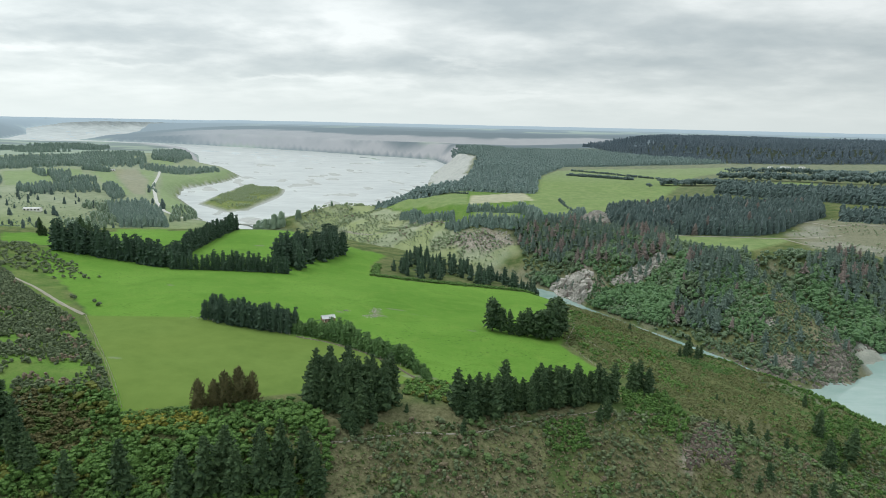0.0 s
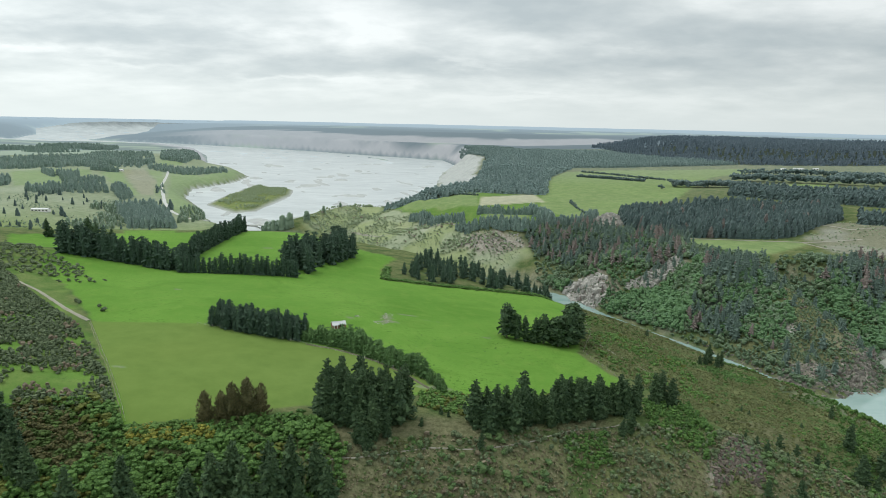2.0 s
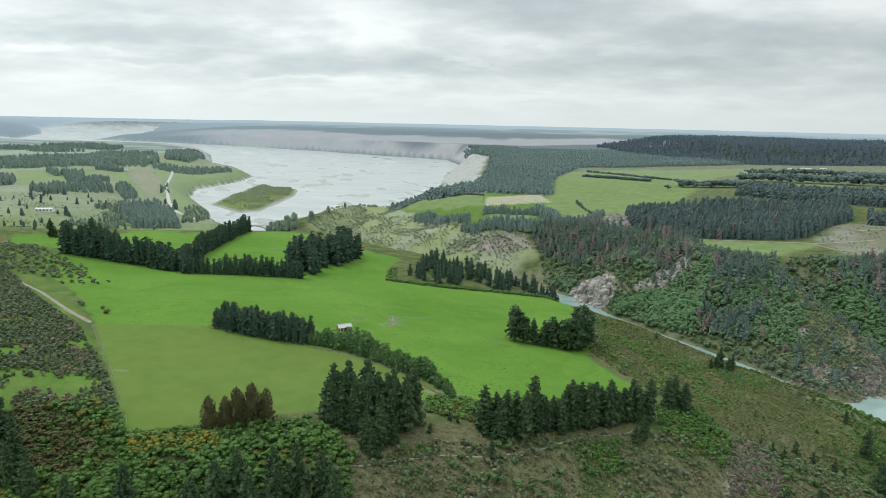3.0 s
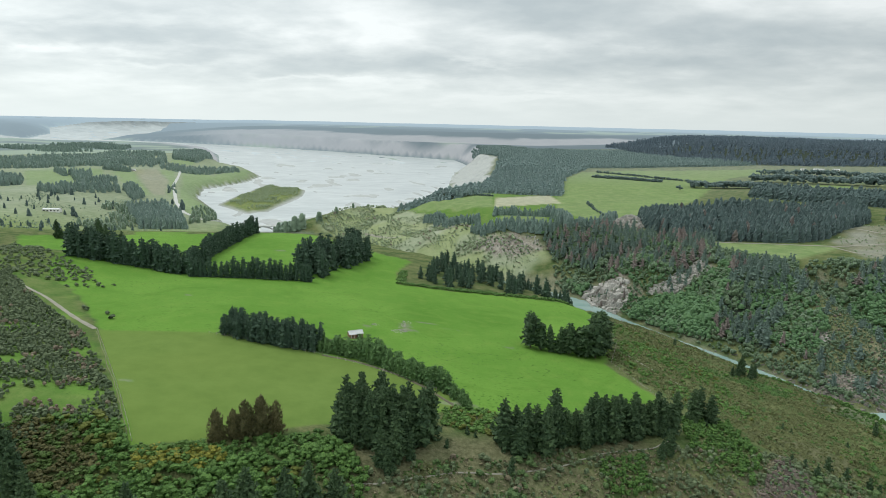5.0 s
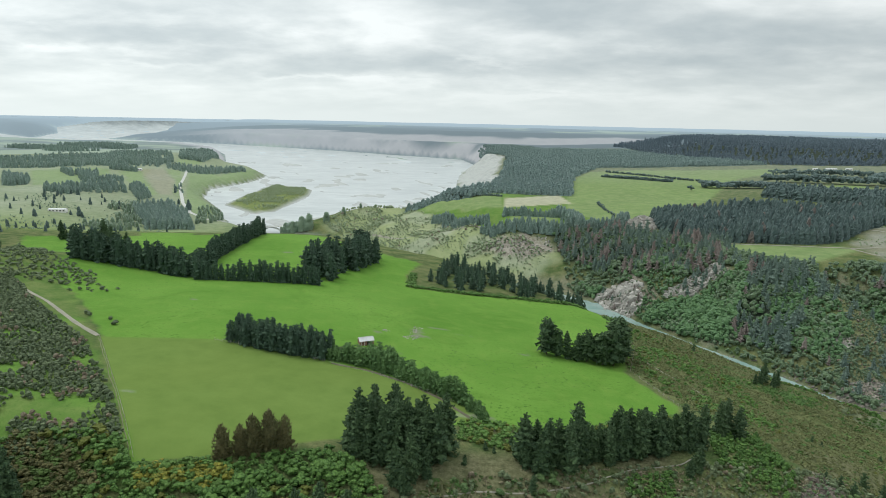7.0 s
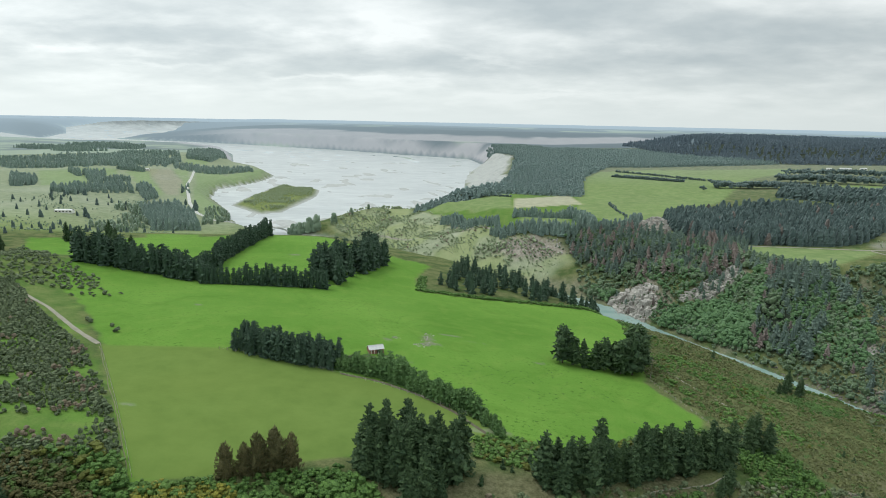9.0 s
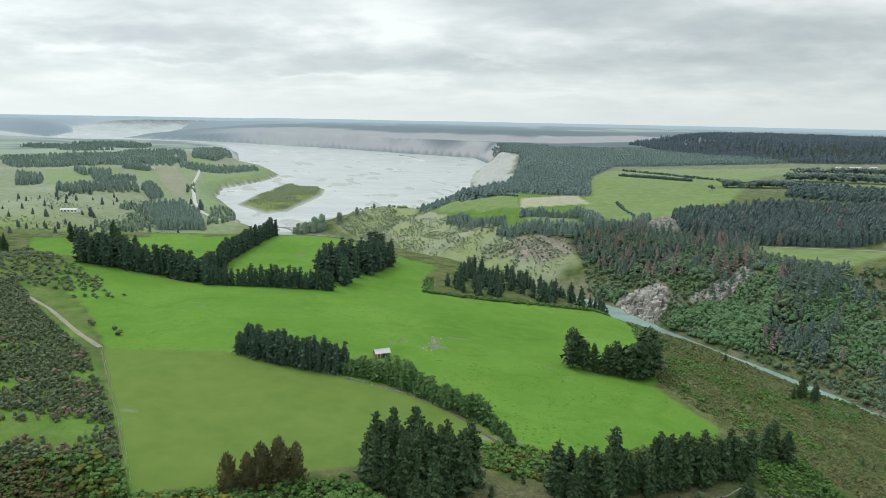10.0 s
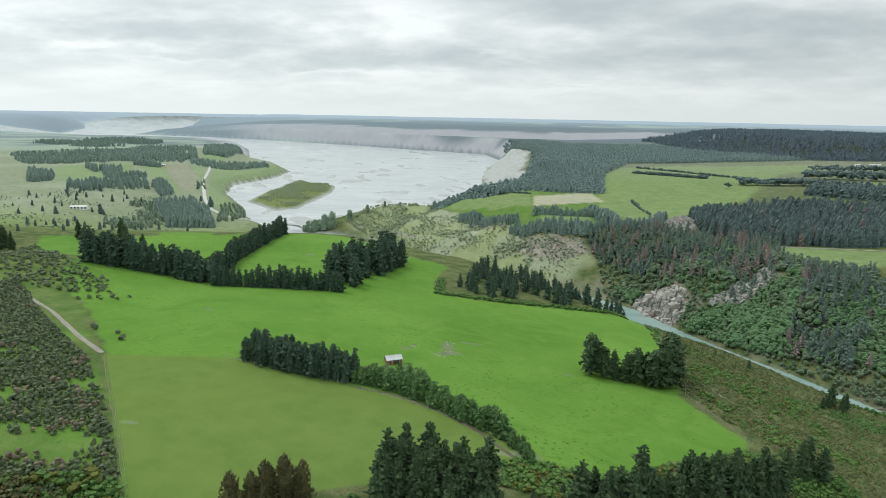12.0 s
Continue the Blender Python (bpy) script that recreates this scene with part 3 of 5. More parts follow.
def build_ground():
    angles = np.radians(np.concatenate([stretch(-180, -46, 30), stretch(-46, 46, 350), np.linspace(46, 180, 31)]))
    radii = [0.01, 40.0, 90.0, 130.0]
    while radii[-1] < 30000:
        r = radii[-1]
        radii.append(r + (min(max(0.8, r * r / 60000), 0.013 * r) if r < 2750 else 0.011 * r if r < 5200 else 0.03 * r))
    radii = np.array(radii)
    x, y, faces = fan_grid(angles, radii)
    z, d, braid = height(x, y, True)
    pasture = area_distance(x, y, PADDOCK) + 2.5 * ripple(x, y, 14, 9)
    grass = np.zeros((len(x), 3))
    grass[:, 0] = smooth(1.5, -1.5, pasture)
    hill = smooth(-150, -162, x + (y - 278) * 0.72) * smooth(222, 240, y) * smooth(560, 520, y) * (0.75 + 0.25 * smooth(-0.5, 0.1, ripple(x, y, 24, 21)))
    grass[:, 0] = np.maximum(grass[:, 0], 0.75 * hill * (x < -100) * (1 - 0.55 * smooth(-0.5, 0.2, ripple(x, y, 20, 42) + (y - 285) / 140)))
    meadow = np.zeros(len(x))
    for field in EAST_FIELDS + WEST_FIELDS:
        inside = smooth(3, -3, area_distance(x, y, field))
        grass[:, 0] = np.maximum(grass[:, 0], inside * (0.72 if field in EAST_FIELDS else 1.0))
        grass[:, 2] = np.maximum(grass[:, 2], inside * (0.12 if field in EAST_FIELDS else 0.12))
        meadow = np.maximum(meadow, inside)
    for field in NEAR_WEST:
        grass[:, 0] = np.maximum(grass[:, 0], smooth(2, -2, area_distance(x, y, field)) * 0.9)
    grass[:, 0] = np.maximum(grass[:, 0], 0.6 * smooth(6, -6, area_distance(x, y, [(-100, 1070), (-70, 1220), (50, 1195), (160, 1200), (245, 960), (170, 850), (40, 865), (-40, 950)])))
    grass[:, 1] = smooth(1.2, -1.2, area_distance(x, y, GRAZED))
    grass[:, 2] = np.maximum(grass[:, 2], smooth(3, -3, area_distance(x, y, STRAW_FIELD)))
    west = (0.72 + 0.28 * smooth(-0.1, 0.5, ripple(x, y, 190, 25))) * smooth(700, 900, y) * smooth(-300, -420, x) * smooth(3, 12, d)
    grass[:, 2] = np.maximum(grass[:, 2], 0.22 * west * (1 - 0.6 * meadow))
    grass[:, 0] = np.maximum(grass[:, 0], 0.8 * west)
    # gravel grey mixed into the turf to pale the flats like haze
    pale = 0.44 * west * smooth(720, 1150, y) * (1 - 0.25 * meadow)
    grass[:, 0] = np.maximum(grass[:, 0], 0.35 * smooth(5, -20, area_distance(x, y, ISLET)))
    grass[:, 2] = np.maximum(grass[:, 2], 0.16 * smooth(5, -20, area_distance(x, y, ISLET)))
    bare = np.zeros((len(x), 4))
    bare[:, 0] = 0.0
    bare[:, 0] = smooth(4.0, 1, d + 2.5 * ripple(x, y, 25, 12)) * (0.12 + 0.88 * smooth(850, 1000, y))
    bare[:, 0] = np.maximum(bare[:, 0], pale)
    bare[:, 0] *= 1 - smooth(5, -15, area_distance(x, y, ISLET))
    tilled = smooth(6, -6, area_distance(x, y, TILLED) + 5 * ripple(x, y, 20, 35))
    grass[:, 2] = np.maximum(grass[:, 2], 0.30 * tilled)
    bare[:, 2] = 0.55 * tilled
    grass[:, 0] *= 1 - 0.8 * tilled
    for wx, wy, rx, ry in WORN:
        worn = smooth(1.15, 0.55, np.hypot((x - wx) / rx, (y - wy) / ry) + 0.6 * ripple(x, y, 3.0, 15))
        bare[:, 0] = np.maximum(bare[:, 0], 0.16 * worn)
        bare[:, 2] = np.maximum(bare[:, 2], 0.75 * worn)
        grass[:, :2] *= 1 - 0.6 * worn[:, None]
    bar = smooth(15, 6, d + 3 * ripple(x, y, 12, 87)) * smooth(322, 334, x) * smooth(455, 470, y) * smooth(580, 560, y)
    bare[:, 0] = np.maximum(bare[:, 0], 0.55 * bar)
    back = smooth(28, 4, seg_distance(x, y, [(-225, 965, 20), (-310, 1015, 20)]))
    bare[:, 0] = np.maximum(bare[:, 0], back)
    grid = z.reshape(len(radii), len(angles))
    dr = np.gradient(grid, radii, axis=0)
    da = np.gradient(grid, axis=1) / np.maximum(np.gradient(angles)[None] * radii[:, None], 0.05)
    slope = np.hypot(dr, da).ravel()
    bare[:, 1] = smooth(0.95, 1.35, slope + 0.2 * ripple(x, y, 22, 13)) * (z > WATER + 0.5) * (d > 4)
    for face in ROCK_FACES + [SCAR]:
        bare[:, 1] = np.maximum(bare[:, 1], smooth(4, -4, area_distance(x, y, face) + 6 * ripple(x, y, 12, 16)) * 0.95)
    scree = smooth(10, -10, area_distance(x, y, WHITE_CLIFF) + 26 * ripple(x * 0.4, y, 60, 75))
    bare[:, 0] = np.maximum(bare[:, 0], 0.9 * scree)
    bare[:, 1] *= 1 - 0.8 * scree
    strand = smooth(1, 5, d) * smooth(26, 8, d + 10 * ripple(x, y, 30, 19)) * (y < 780)
    bare[:, 1] = np.maximum(bare[:, 1], 0.4 * strand * smooth(-0.2, 0.3, ripple(x, y, 45, 20) + 0.1))
    for wood in WOODED:
        bare[:, 3] = np.maximum(bare[:, 3], smooth(8, -8, area_distance(x, y, wood)))
    brow = 0.75 * smooth(-0.35, 0.35, ripple(x, y, 30, 14) + 0.45 - np.abs(y - 235) / 130) * (y < 320) * smooth(-62, -40, x)
    bare[:, 2] = np.maximum(np.maximum(bare[:, 2], brow), smooth(-0.05, 0.45, ripple(x, y, 55, 18)) * smooth(100, 130, x) * (y < 520) * 0.4)
    for area, stones, much, straw in zip(DRY_GROUND + [SPUR], (0.36, 0.36, 0.45, 0.05), (0.0, 1.0, 0.3, 0.2), (0.35, 0.05, 0.4, 0.1)):
        k = smooth(8, -8, area_distance(x, y, area) + 8 * ripple(x, y, 26, 17))
        grass[:, 2] = np.maximum(grass[:, 2], straw * k)
        bare[:, 0] = np.maximum(bare[:, 0], stones * k * (0.45 + 0.55 * smooth(-0.1, 0.5, ripple(x, y, 45, 36))))
        grass[:, 0] = np.maximum(grass[:, 0], 0.8 * k * (stones == 0.36) * (much == 0.0))
        bare[:, 2] = np.maximum(bare[:, 2], 0.7 * k * much)
    # far eastern fields greyed by the gravel mask, as haze would do
    upland_haze = smooth(900, 1900, y) * smooth(-50, 150, x)
    bare[:, 0] = np.maximum(bare[:, 0], np.maximum(0.24 * upland_haze, 0.10 * meadow * (x > -100)))
    bare[:, 0] = np.maximum(bare[:, 0], 0.4 * smooth(3, -3, area_distance(x, y, STRAW_FIELD)))
    grass *= (1 - bare[:, :1])
    px, py, pz = drawn_in(x, y, z)
    verts = np.stack([px, py, pz], 1)
    far = np.hypot(x - CENTRE[0], y - CENTRE[1])
    split = int(np.searchsorted(radii, 2750.0))
    near_faces, n = faces[: split * (len(angles) - 1)], (split + 1) * len(angles)
    me = raw_mesh("ground", verts[:n], near_faces, GROUND, True)
    colour_layer(me, "grass", grass[:n]), colour_layer(me, "bare", bare[:n])
    tagged(new("ground", me), "rolling green farmland, scrub slopes and gravel river terraces", "ground", kind="structure")
    # the plain and the terraces at the horizon
    s = split * len(angles)
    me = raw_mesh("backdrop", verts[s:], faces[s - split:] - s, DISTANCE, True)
    gravel = smooth(10, -60, braid[s:])
    edge = np.minimum(area_distance(x[s:], y[s:], FAR_TERRACE), area_distance(x[s:], y[s:], FAR_WEST))
    jag = ripple(x[s:], y[s:], 240, 22)
    cliff = smooth(4, 14, d[s:]) * smooth(150, 70, d[s:] + 70 * jag) * smooth(-1900, -1500, x[s:])
    cliff = np.maximum(cliff, 0.8 * smooth(25, -5, edge) * smooth(-260, -150, edge + 130 * jag) * smooth(-2300, -1500, x[s:]))
    wood = smooth(-0.15, 0.1, ripple(x[s:], y[s:] * 0.35, 420, 23) + 0.45 * smooth(7000, 3600, far[s:])) * (1 - gravel)
    flats = smooth(-900, -1100, x[s:]) * smooth(4300, 3900, y[s:])
    wood = wood * (1 - flats) + flats * 0.75 * smooth(0.0, 0.3, ripple(x[s:] * 0.4, y[s:], 130, 24))
    wood = np.maximum(wood, smooth(20, -60, edge) * smooth(-1900, -900, edge + 500 * jag))
    foot = smooth(30, -30, area_distance(x[s:], y[s:], BLUFF_FOOT) + 60 * jag)
    gravel = gravel * (1 - foot)
    wood = np.maximum(wood, 0.8 * foot * smooth(-0.5, 0.1, ripple(x[s:], y[s:], 110, 86)))
    colour_layer(me, "cover", np.stack([gravel, cliff, wood], 1))
    # share of haze glow, rising with distance
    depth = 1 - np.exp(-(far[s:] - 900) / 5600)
    colour_layer(me, "haze_share", np.stack([depth, depth, depth], 1))
    tagged(new("backdrop", me), "plain, pale river bluffs and forested terraces at the horizon, haze added as glow", "backdrop", kind="structure")


def build_water(name, material, label, keep):
    radii = [250.0]
    while radii[-1] < 28000:
        radii.append(radii[-1] * 1.02)
    x, y, faces = fan_grid(np.radians(np.linspace(-50, 62, 113)), np.array(radii))
    faces = faces[keep(x[faces].mean(1), y[faces].mean(1))]
    used, faces = np.unique(faces, return_inverse=True)
    x, y = x[used], y[used]
    px, py, pz = drawn_in(x, y, np.full(len(x), WATER))
    me = raw_mesh(name, np.stack([px, py, pz], 1), faces.reshape(-1, 4), material, True)
    return tagged(new(name, me), label, "river", kind="structure")


build_ground()
build_water("gorge_river", water_material("gorge_water", (0.18, 0.285, 0.262), (0.28, 0.36, 0.34), 0.12), "milky turquoise river in the gorge", lambda x, y: (y < 1000) & (x > -420))
build_water("braided_river", water_material("braid_water", (0.27, 0.30, 0.305), (0.45, 0.48, 0.475), 0.32), "pale grey braided river between gravel bars", lambda x, y: (y >= 1000) | (x <= -420))


def top(x, y):
    return float(height(np.array([x]), np.array([y]))[0])


# ---- plants ----
rng = np.random.default_rng(5)


def sprays(points, outward, size, lift, r):
    """Small tapered clumps: three-sided, pointing outward from the stem."""
    n = len(points)
    out = outward / np.maximum(np.linalg.norm(outward, axis=1, keepdims=True), 1e-6)
    out = out + np.stack([r.normal(0, 0.25, n), r.normal(0, 0.25, n), lift + r.normal(0, 0.2, n)], 1)
    out /= np.linalg.norm(out, axis=1, keepdims=True)
    side = np.cross(out, r.normal(0, 1, (n, 3)))
    side /= np.linalg.norm(side, axis=1, keepdims=True)
    third = np.cross(out, side)
    s = (size * r.uniform(0.6, 1.3, n))[:, None]
    tip, base = points + out * s * 0.75, points - out * s * 0.45
    a, b, c = base + side * s * 0.42, base + (-side * 0.5 + third * 0.6) * s * 0.42, base + (-side * 0.5 - third * 0.6) * s * 0.42
    v = np.stack([tip, a, b, c], 1).reshape(-1, 3)
    k = np.arange(n)[:, None] * 4
    f = np.concatenate([k + [0, 1, 2], k + [0, 2, 3], k + [0, 3, 1]])
    return v, f


def core(h0, h1, radius, r, sides=7, rings=5):
    """Irregular inner mass, so that no sky shows through the crown's heart."""
    t = np.linspace(0, 1, rings)
    a = np.linspace(0, 2 * np.pi, sides, endpoint=False)
    rad = radius(t)[:, None] * 0.72 * r.uniform(0.75, 1.1, (rings, sides))
    v = np.stack([np.cos(a) * rad, np.sin(a) * rad, np.repeat((h0 + (h1 - h0) * t)[:, None], sides, 1)], -1).reshape(-1, 3)
    f = []
    for i in range(rings - 1):
        for j in range(sides):
            p, q = i * sides + j, i * sides + (j + 1) % sides
            f += [(p, q, q + sides), (p, q + sides, p + sides)]
    return v, np.array(f)


def join(*pairs):
    vs, fs, k = [], [], 0
    for v, f in pairs:
        vs.append(v), fs.append(f + k)
        k += len(v)
    return np.concatenate(vs), np.concatenate(fs)


def conifer(seed, h, wide, n, size, point=1.15, skirt=0.06, lift=0.25, heart=(7, 5)):
    """Crown of a conifer: sprays in rough whorls on a tapering body."""
    r = np.random.default_rng(seed)
    body = lambda t: wide * np.clip((1 - t) ** (1 / point) * (0.75 + 0.25 * np.minimum(t * 6, 1)), 0.02, None)
    t = r.uniform(0, 1, n * 3)
    t = t[r.uniform(0, 1, n * 3) < (body(t) / wide) ** 0.8 + 0.12][:n]
    t = np.clip(np.round(t * 13) / 13 * 0.55 + t * 0.45, 0, 0.985)
    a = r.uniform(0, 2 * np.pi, len(t))
    bulge = 1 + 0.24 * np.sin(3 * a + 9 * t + seed) + 0.15 * np.sin(5 * a - 14 * t)
    rad = body(t) * bulge * np.sqrt(r.uniform(0.35, 1.05, len(t)))
    p = np.stack([np.cos(a) * rad, np.sin(a) * rad, h * (skirt + (1 - skirt) * t) - 0.10 * rad], 1)
    out = np.stack([np.cos(a), np.sin(a), 0.9 * t ** 2], 1)
    return join(core(h * skirt, h * 0.97, body, r, *heart), sprays(p, out, size * (1.15 - 0.45 * t), lift, r))


def limbs(seed, h, wide, levels, each, point=1.5, skirt=0.05, droop=0.12, tips=2, heart=(7, 6)):
    """Crown of a pine: whorls of separate limbs, each a flat pad of needles with ragged tips."""
    r = np.random.default_rng(seed)
    body = lambda t: wide * np.clip((1 - t) ** (1 / point) * (0.7 + 0.3 * np.minimum(t * 5, 1)), 0.03, None)
    vs, fs, k, tip_at, tip_out, tip_size = [], [], 0, [], [], []
    for i in range(levels):
        t = (i + r.uniform(-0.25, 0.25)) / levels
        t = min(max(t, 0.0), 0.97)
        n = max(3, round(each * (1 - 0.4 * t)))
        turn = r.uniform(0, 6.3)
        for j in range(n):
            if r.uniform() < 0.08:
                continue
            a = turn + 2 * np.pi * j / n + r.normal(0, 0.16)
            long = body(t) * r.uniform(0.62, 1.18) * (1 + 0.16 * np.sin(3 * a + seed))
            z = h * (skirt + (1 - skirt) * t) + r.normal(0, 0.12) * h / levels
            d = np.array([np.cos(a), np.sin(a), 0.0])
            q = np.array([-d[1], d[0], 0.0])
            start, end = np.array([0, 0, z]) + d * long * 0.12, np.array([0, 0, z - droop * long * (1 - 1.6 * t)]) + d * long
            mid = start + (end - start) * r.uniform(0.5, 0.68) + [0, 0, 0.10 * long]
            wide_pad, deep = long * r.uniform(0.24, 0.36), 0.32 * h / levels + 0.10 * long
            v = np.array([start, end, mid + q * wide_pad, mid - q * wide_pad, mid + [0, 0, deep], mid - [0, 0, deep * 0.8]]) + r.normal(0, 0.06 * long, (6, 3))
            f = [(0, 2, 4), (0, 4, 3), (0, 3, 5), (0, 5, 2), (1, 4, 2), (1, 3, 4), (1, 5, 3), (1, 2, 5)]
            vs.append(v), fs.append(np.array(f) + k)
            k += 6
            for _ in range(tips):
                tip_at.append(mid + (end - mid) * r.uniform(-0.2, 1.0) + q * wide_pad * r.normal(0, 0.6) + [0, 0, deep * r.uniform(-0.3, 0.8)])
                tip_out.append(d + r.normal(0, 0.5, 3)), tip_size.append(0.26 * long + 0.25)
    top_size = 0.05 * h
    tip_at += [np.array([0, 0, h * 0.97]), np.array([0, 0, h * 0.93])]
    tip_out += [np.array([0.05, 0, 1.0]), np.array([0, 0.1, 1.0])]
    tip_size += [top_size, top_size]
    return join(core(h * skirt, h * 0.95, lambda t: body(t) * 0.72, r, *heart), (np.concatenate(vs), np.concatenate(fs)), sprays(np.array(tip_at), np.array(tip_out), np.array(tip_size), 0.3, r))


def crown_mass(seed, h, wide, sides=6, rings=4, point=1.6, rough=0.28, n=0, size=2.0):
    """Crown of a tree far off: one lumpy, uneven mass that narrows to a leaning top, with some sprays."""
    r = np.random.default_rng(seed)
    t = np.linspace(0.0, 0.86, rings)
    a = np.linspace(0, 2 * np.pi, sides, endpoint=False)
    lean = r.normal(0, 0.10 * wide, 2)
    v = []
    for i, k in enumerate(t):
        body = wide * (1 - k) ** (1 / point) * (0.86 + 0.14 * min(k * 4, 1))
        rad = body * r.uniform(1 - rough, 1 + rough, sides)
        b = a + 0.5 * i * 2 * np.pi / sides + r.normal(0, 0.12, sides)
        v.append(np.stack([np.cos(b) * rad + lean[0] * k, np.sin(b) * rad + lean[1] * k, h * (k + r.normal(0, 0.045, sides) * (i > 0))], 1))
    v = np.concatenate(v + [[(*lean, h)]])
    f = []
    for i in range(rings - 1):
        for j in range(sides):
            p, q = i * sides + j, i * sides + (j + 1) % sides
            f += [(p, q, q + sides), (p, q + sides, p + sides)]
    f += [((rings - 1) * sides + j, (rings - 1) * sides + (j + 1) % sides, rings * sides) for j in range(sides)]
    if not n:
        return v, np.array(f)
    k = r.uniform(0.05, 0.95, n)
    b = r.uniform(0, 6.3, n)
    rad = wide * (1 - k) ** (1 / point) * r.uniform(0.75, 1.05, n)
    p = np.stack([np.cos(b) * rad, np.sin(b) * rad, h * k], 1)
    return join((v, np.array(f)), sprays(p, np.stack([np.cos(b), np.sin(b), k], 1), np.full(n, size), 0.4, r))


def puff(centre, radius, tall, r, plain=False):
    """A rounded, uneven lobe of foliage."""
    a = np.linspace(0, 2 * np.pi, 6, endpoint=False) + r.uniform(0, 6)
    rings = [(-0.35, 0.80), (0.30, 0.98), (0.80, 0.58)]
    v = [(np.cos(t + i * 0.5) * k, np.sin(t + i * 0.5) * k, z) for i, (z, k) in enumerate(rings) for t in a] + [(0, 0, 1.04)]
    v = np.array(v) * r.uniform(0.72, 1.25, (19, 1)) * [radius, radius, radius * tall] + centre
    if plain:
        a = np.linspace(0, 2 * np.pi, 5, endpoint=False) + r.uniform(0, 6)
        v = [(np.cos(t) * k, np.sin(t) * k, z) for z, k in ((-0.3, 0.9), (0.45, 0.85)) for t in a] + [(0, 0, 1.0)]
        v = np.array(v) * r.uniform(0.72, 1.25, (11, 1)) * [radius, radius, radius * tall] + centre
        f = [(j, (j + 1) % 5, 5 + (j + 1) % 5) for j in range(5)] + [(j, 5 + (j + 1) % 5, 5 + j) for j in range(5)] + [(5 + j, 5 + (j + 1) % 5, 10) for j in range(5)]
        return v, np.array(f)
    f = []
    for i in range(2):
        for j in range(6):
            p, q = i * 6 + j, i * 6 + (j + 1) % 6
            f += [(p, q, q + 6), (p, q + 6, p + 6)]
    f += [(12 + j, 12 + (j + 1) % 6, 18) for j in range(6)]
    return v, np.array(f)


def bushy(seed, h, wide, n, size, lobes=6, low=0.3, plain=False):
    """A broadleaved tree or shrub: rounded lobes with clumps of leaves standing out of them."""
    r = np.random.default_rng(seed)
    at = np.stack([r.normal(0, wide * 0.36, lobes), r.normal(0, wide * 0.36, lobes), h * r.uniform(low + 0.05, 0.72, lobes)], 1)
    at[0] = (0, 0, h * 0.66)
    big = wide * r.uniform(0.62, 1.0, lobes) / lobes ** 0.38
    tall = min(1.1, 0.34 * h / (wide * 0.5))
    which = r.integers(0, lobes, n)
    d = r.normal(0, 1, (n, 3))
    d /= np.linalg.norm(d, axis=1, keepdims=True)
    d[:, 2] = np.abs(d[:, 2]) * 0.9 - 0.15
    p = at[which] + d * big[which][:, None] * [0.92, 0.92, 0.92 * tall]
    p[:, 2] = np.maximum(p[:, 2], 0.05 * h)
    pieces = [puff(c, b, tall, r, plain) for c, b in zip(at, big)] + [sprays(p, d, np.full(n, size), 0.1, r)]
    if 0.25 < low < 0.35:
        pieces.append(core(-0.1 * h, 0.5 * h, lambda t: wide * (0.75 - 0.2 * t), r, 5, 2))
    return join(*pieces)


def stem(h, wide):
    a = np.linspace(0, 2 * np.pi, 7, endpoint=False)
    rings = [(-0.8, 1.4), (0.3, 1.0), (h * 0.5, 0.7), (h, 0.12)]
    v = np.array([(np.cos(t) * wide * k, np.sin(t) * wide * k, z) for z, k in rings for t in a])
    f = [(i * 7 + j, i * 7 + (j + 1) % 7, (i + 1) * 7 + (j + 1) % 7, (i + 1) * 7 + j) for i in range(3) for j in range(7)]
    return v, np.array(f)


def tree_kind(name, crowns, h, wide, leaf, label, category="tree"):
    """Trees of one kind to copy from: an empty with a trunk and a crown each."""
    made = []
    trunk = raw_mesh("trunk", *stem(h * 0.8, wide), BARK, True)
    for v, f in crowns:
        base = new(name)
        tagged(base, label, category)
        part("trunk", trunk, base)
        part("crown", raw_mesh("crown", v, f, leaf), base)
        made.append(base)
    return made


def plant(kinds, spots, group, label="", scale=(0.85, 1.15)):
    """Stand copies at the spots (x, y, relative size)."""
    for x, y, k in spots:
        one = kinds[int(rng.integers(len(kinds)))]
        s = k * rng.uniform(*scale)
        m = pose(x, y, top(x, y) - 0.2, rng.normal(0, 1.5), rng.normal(0, 1.5), rng.uniform(0, 360)) @ Matrix.Diagonal((s * rng.uniform(0.9, 1.1), s * rng.uniform(0.9, 1.1), s, 1))
        ob = copy_thing(one, Matrix())
        ob.matrix_basis = m
        tagged(ob, label, group=group)


def along(line, step, jitter=0.6, size=1.0, rows=1, gap=5.0):
    """Spots along a line of points, in one or more rows."""
    spots = []
    for row in range(rows):
        carry = 0.0
        for (ax, ay), (bx, by) in zip(line, line[1:]):
            long = math.hypot(bx - ax, by - ay)
            nx, ny = -(by - ay) / long, (bx - ax) / long
            t = carry
            while t < long:
                o = row * gap + rng.normal(0, jitter)
                spots.append((ax + (bx - ax) * t / long + nx * o, ay + (by - ay) * t / long + ny * o, size))
                t += step * rng.uniform(0.75, 1.25)
            carry = t - long
    return spots


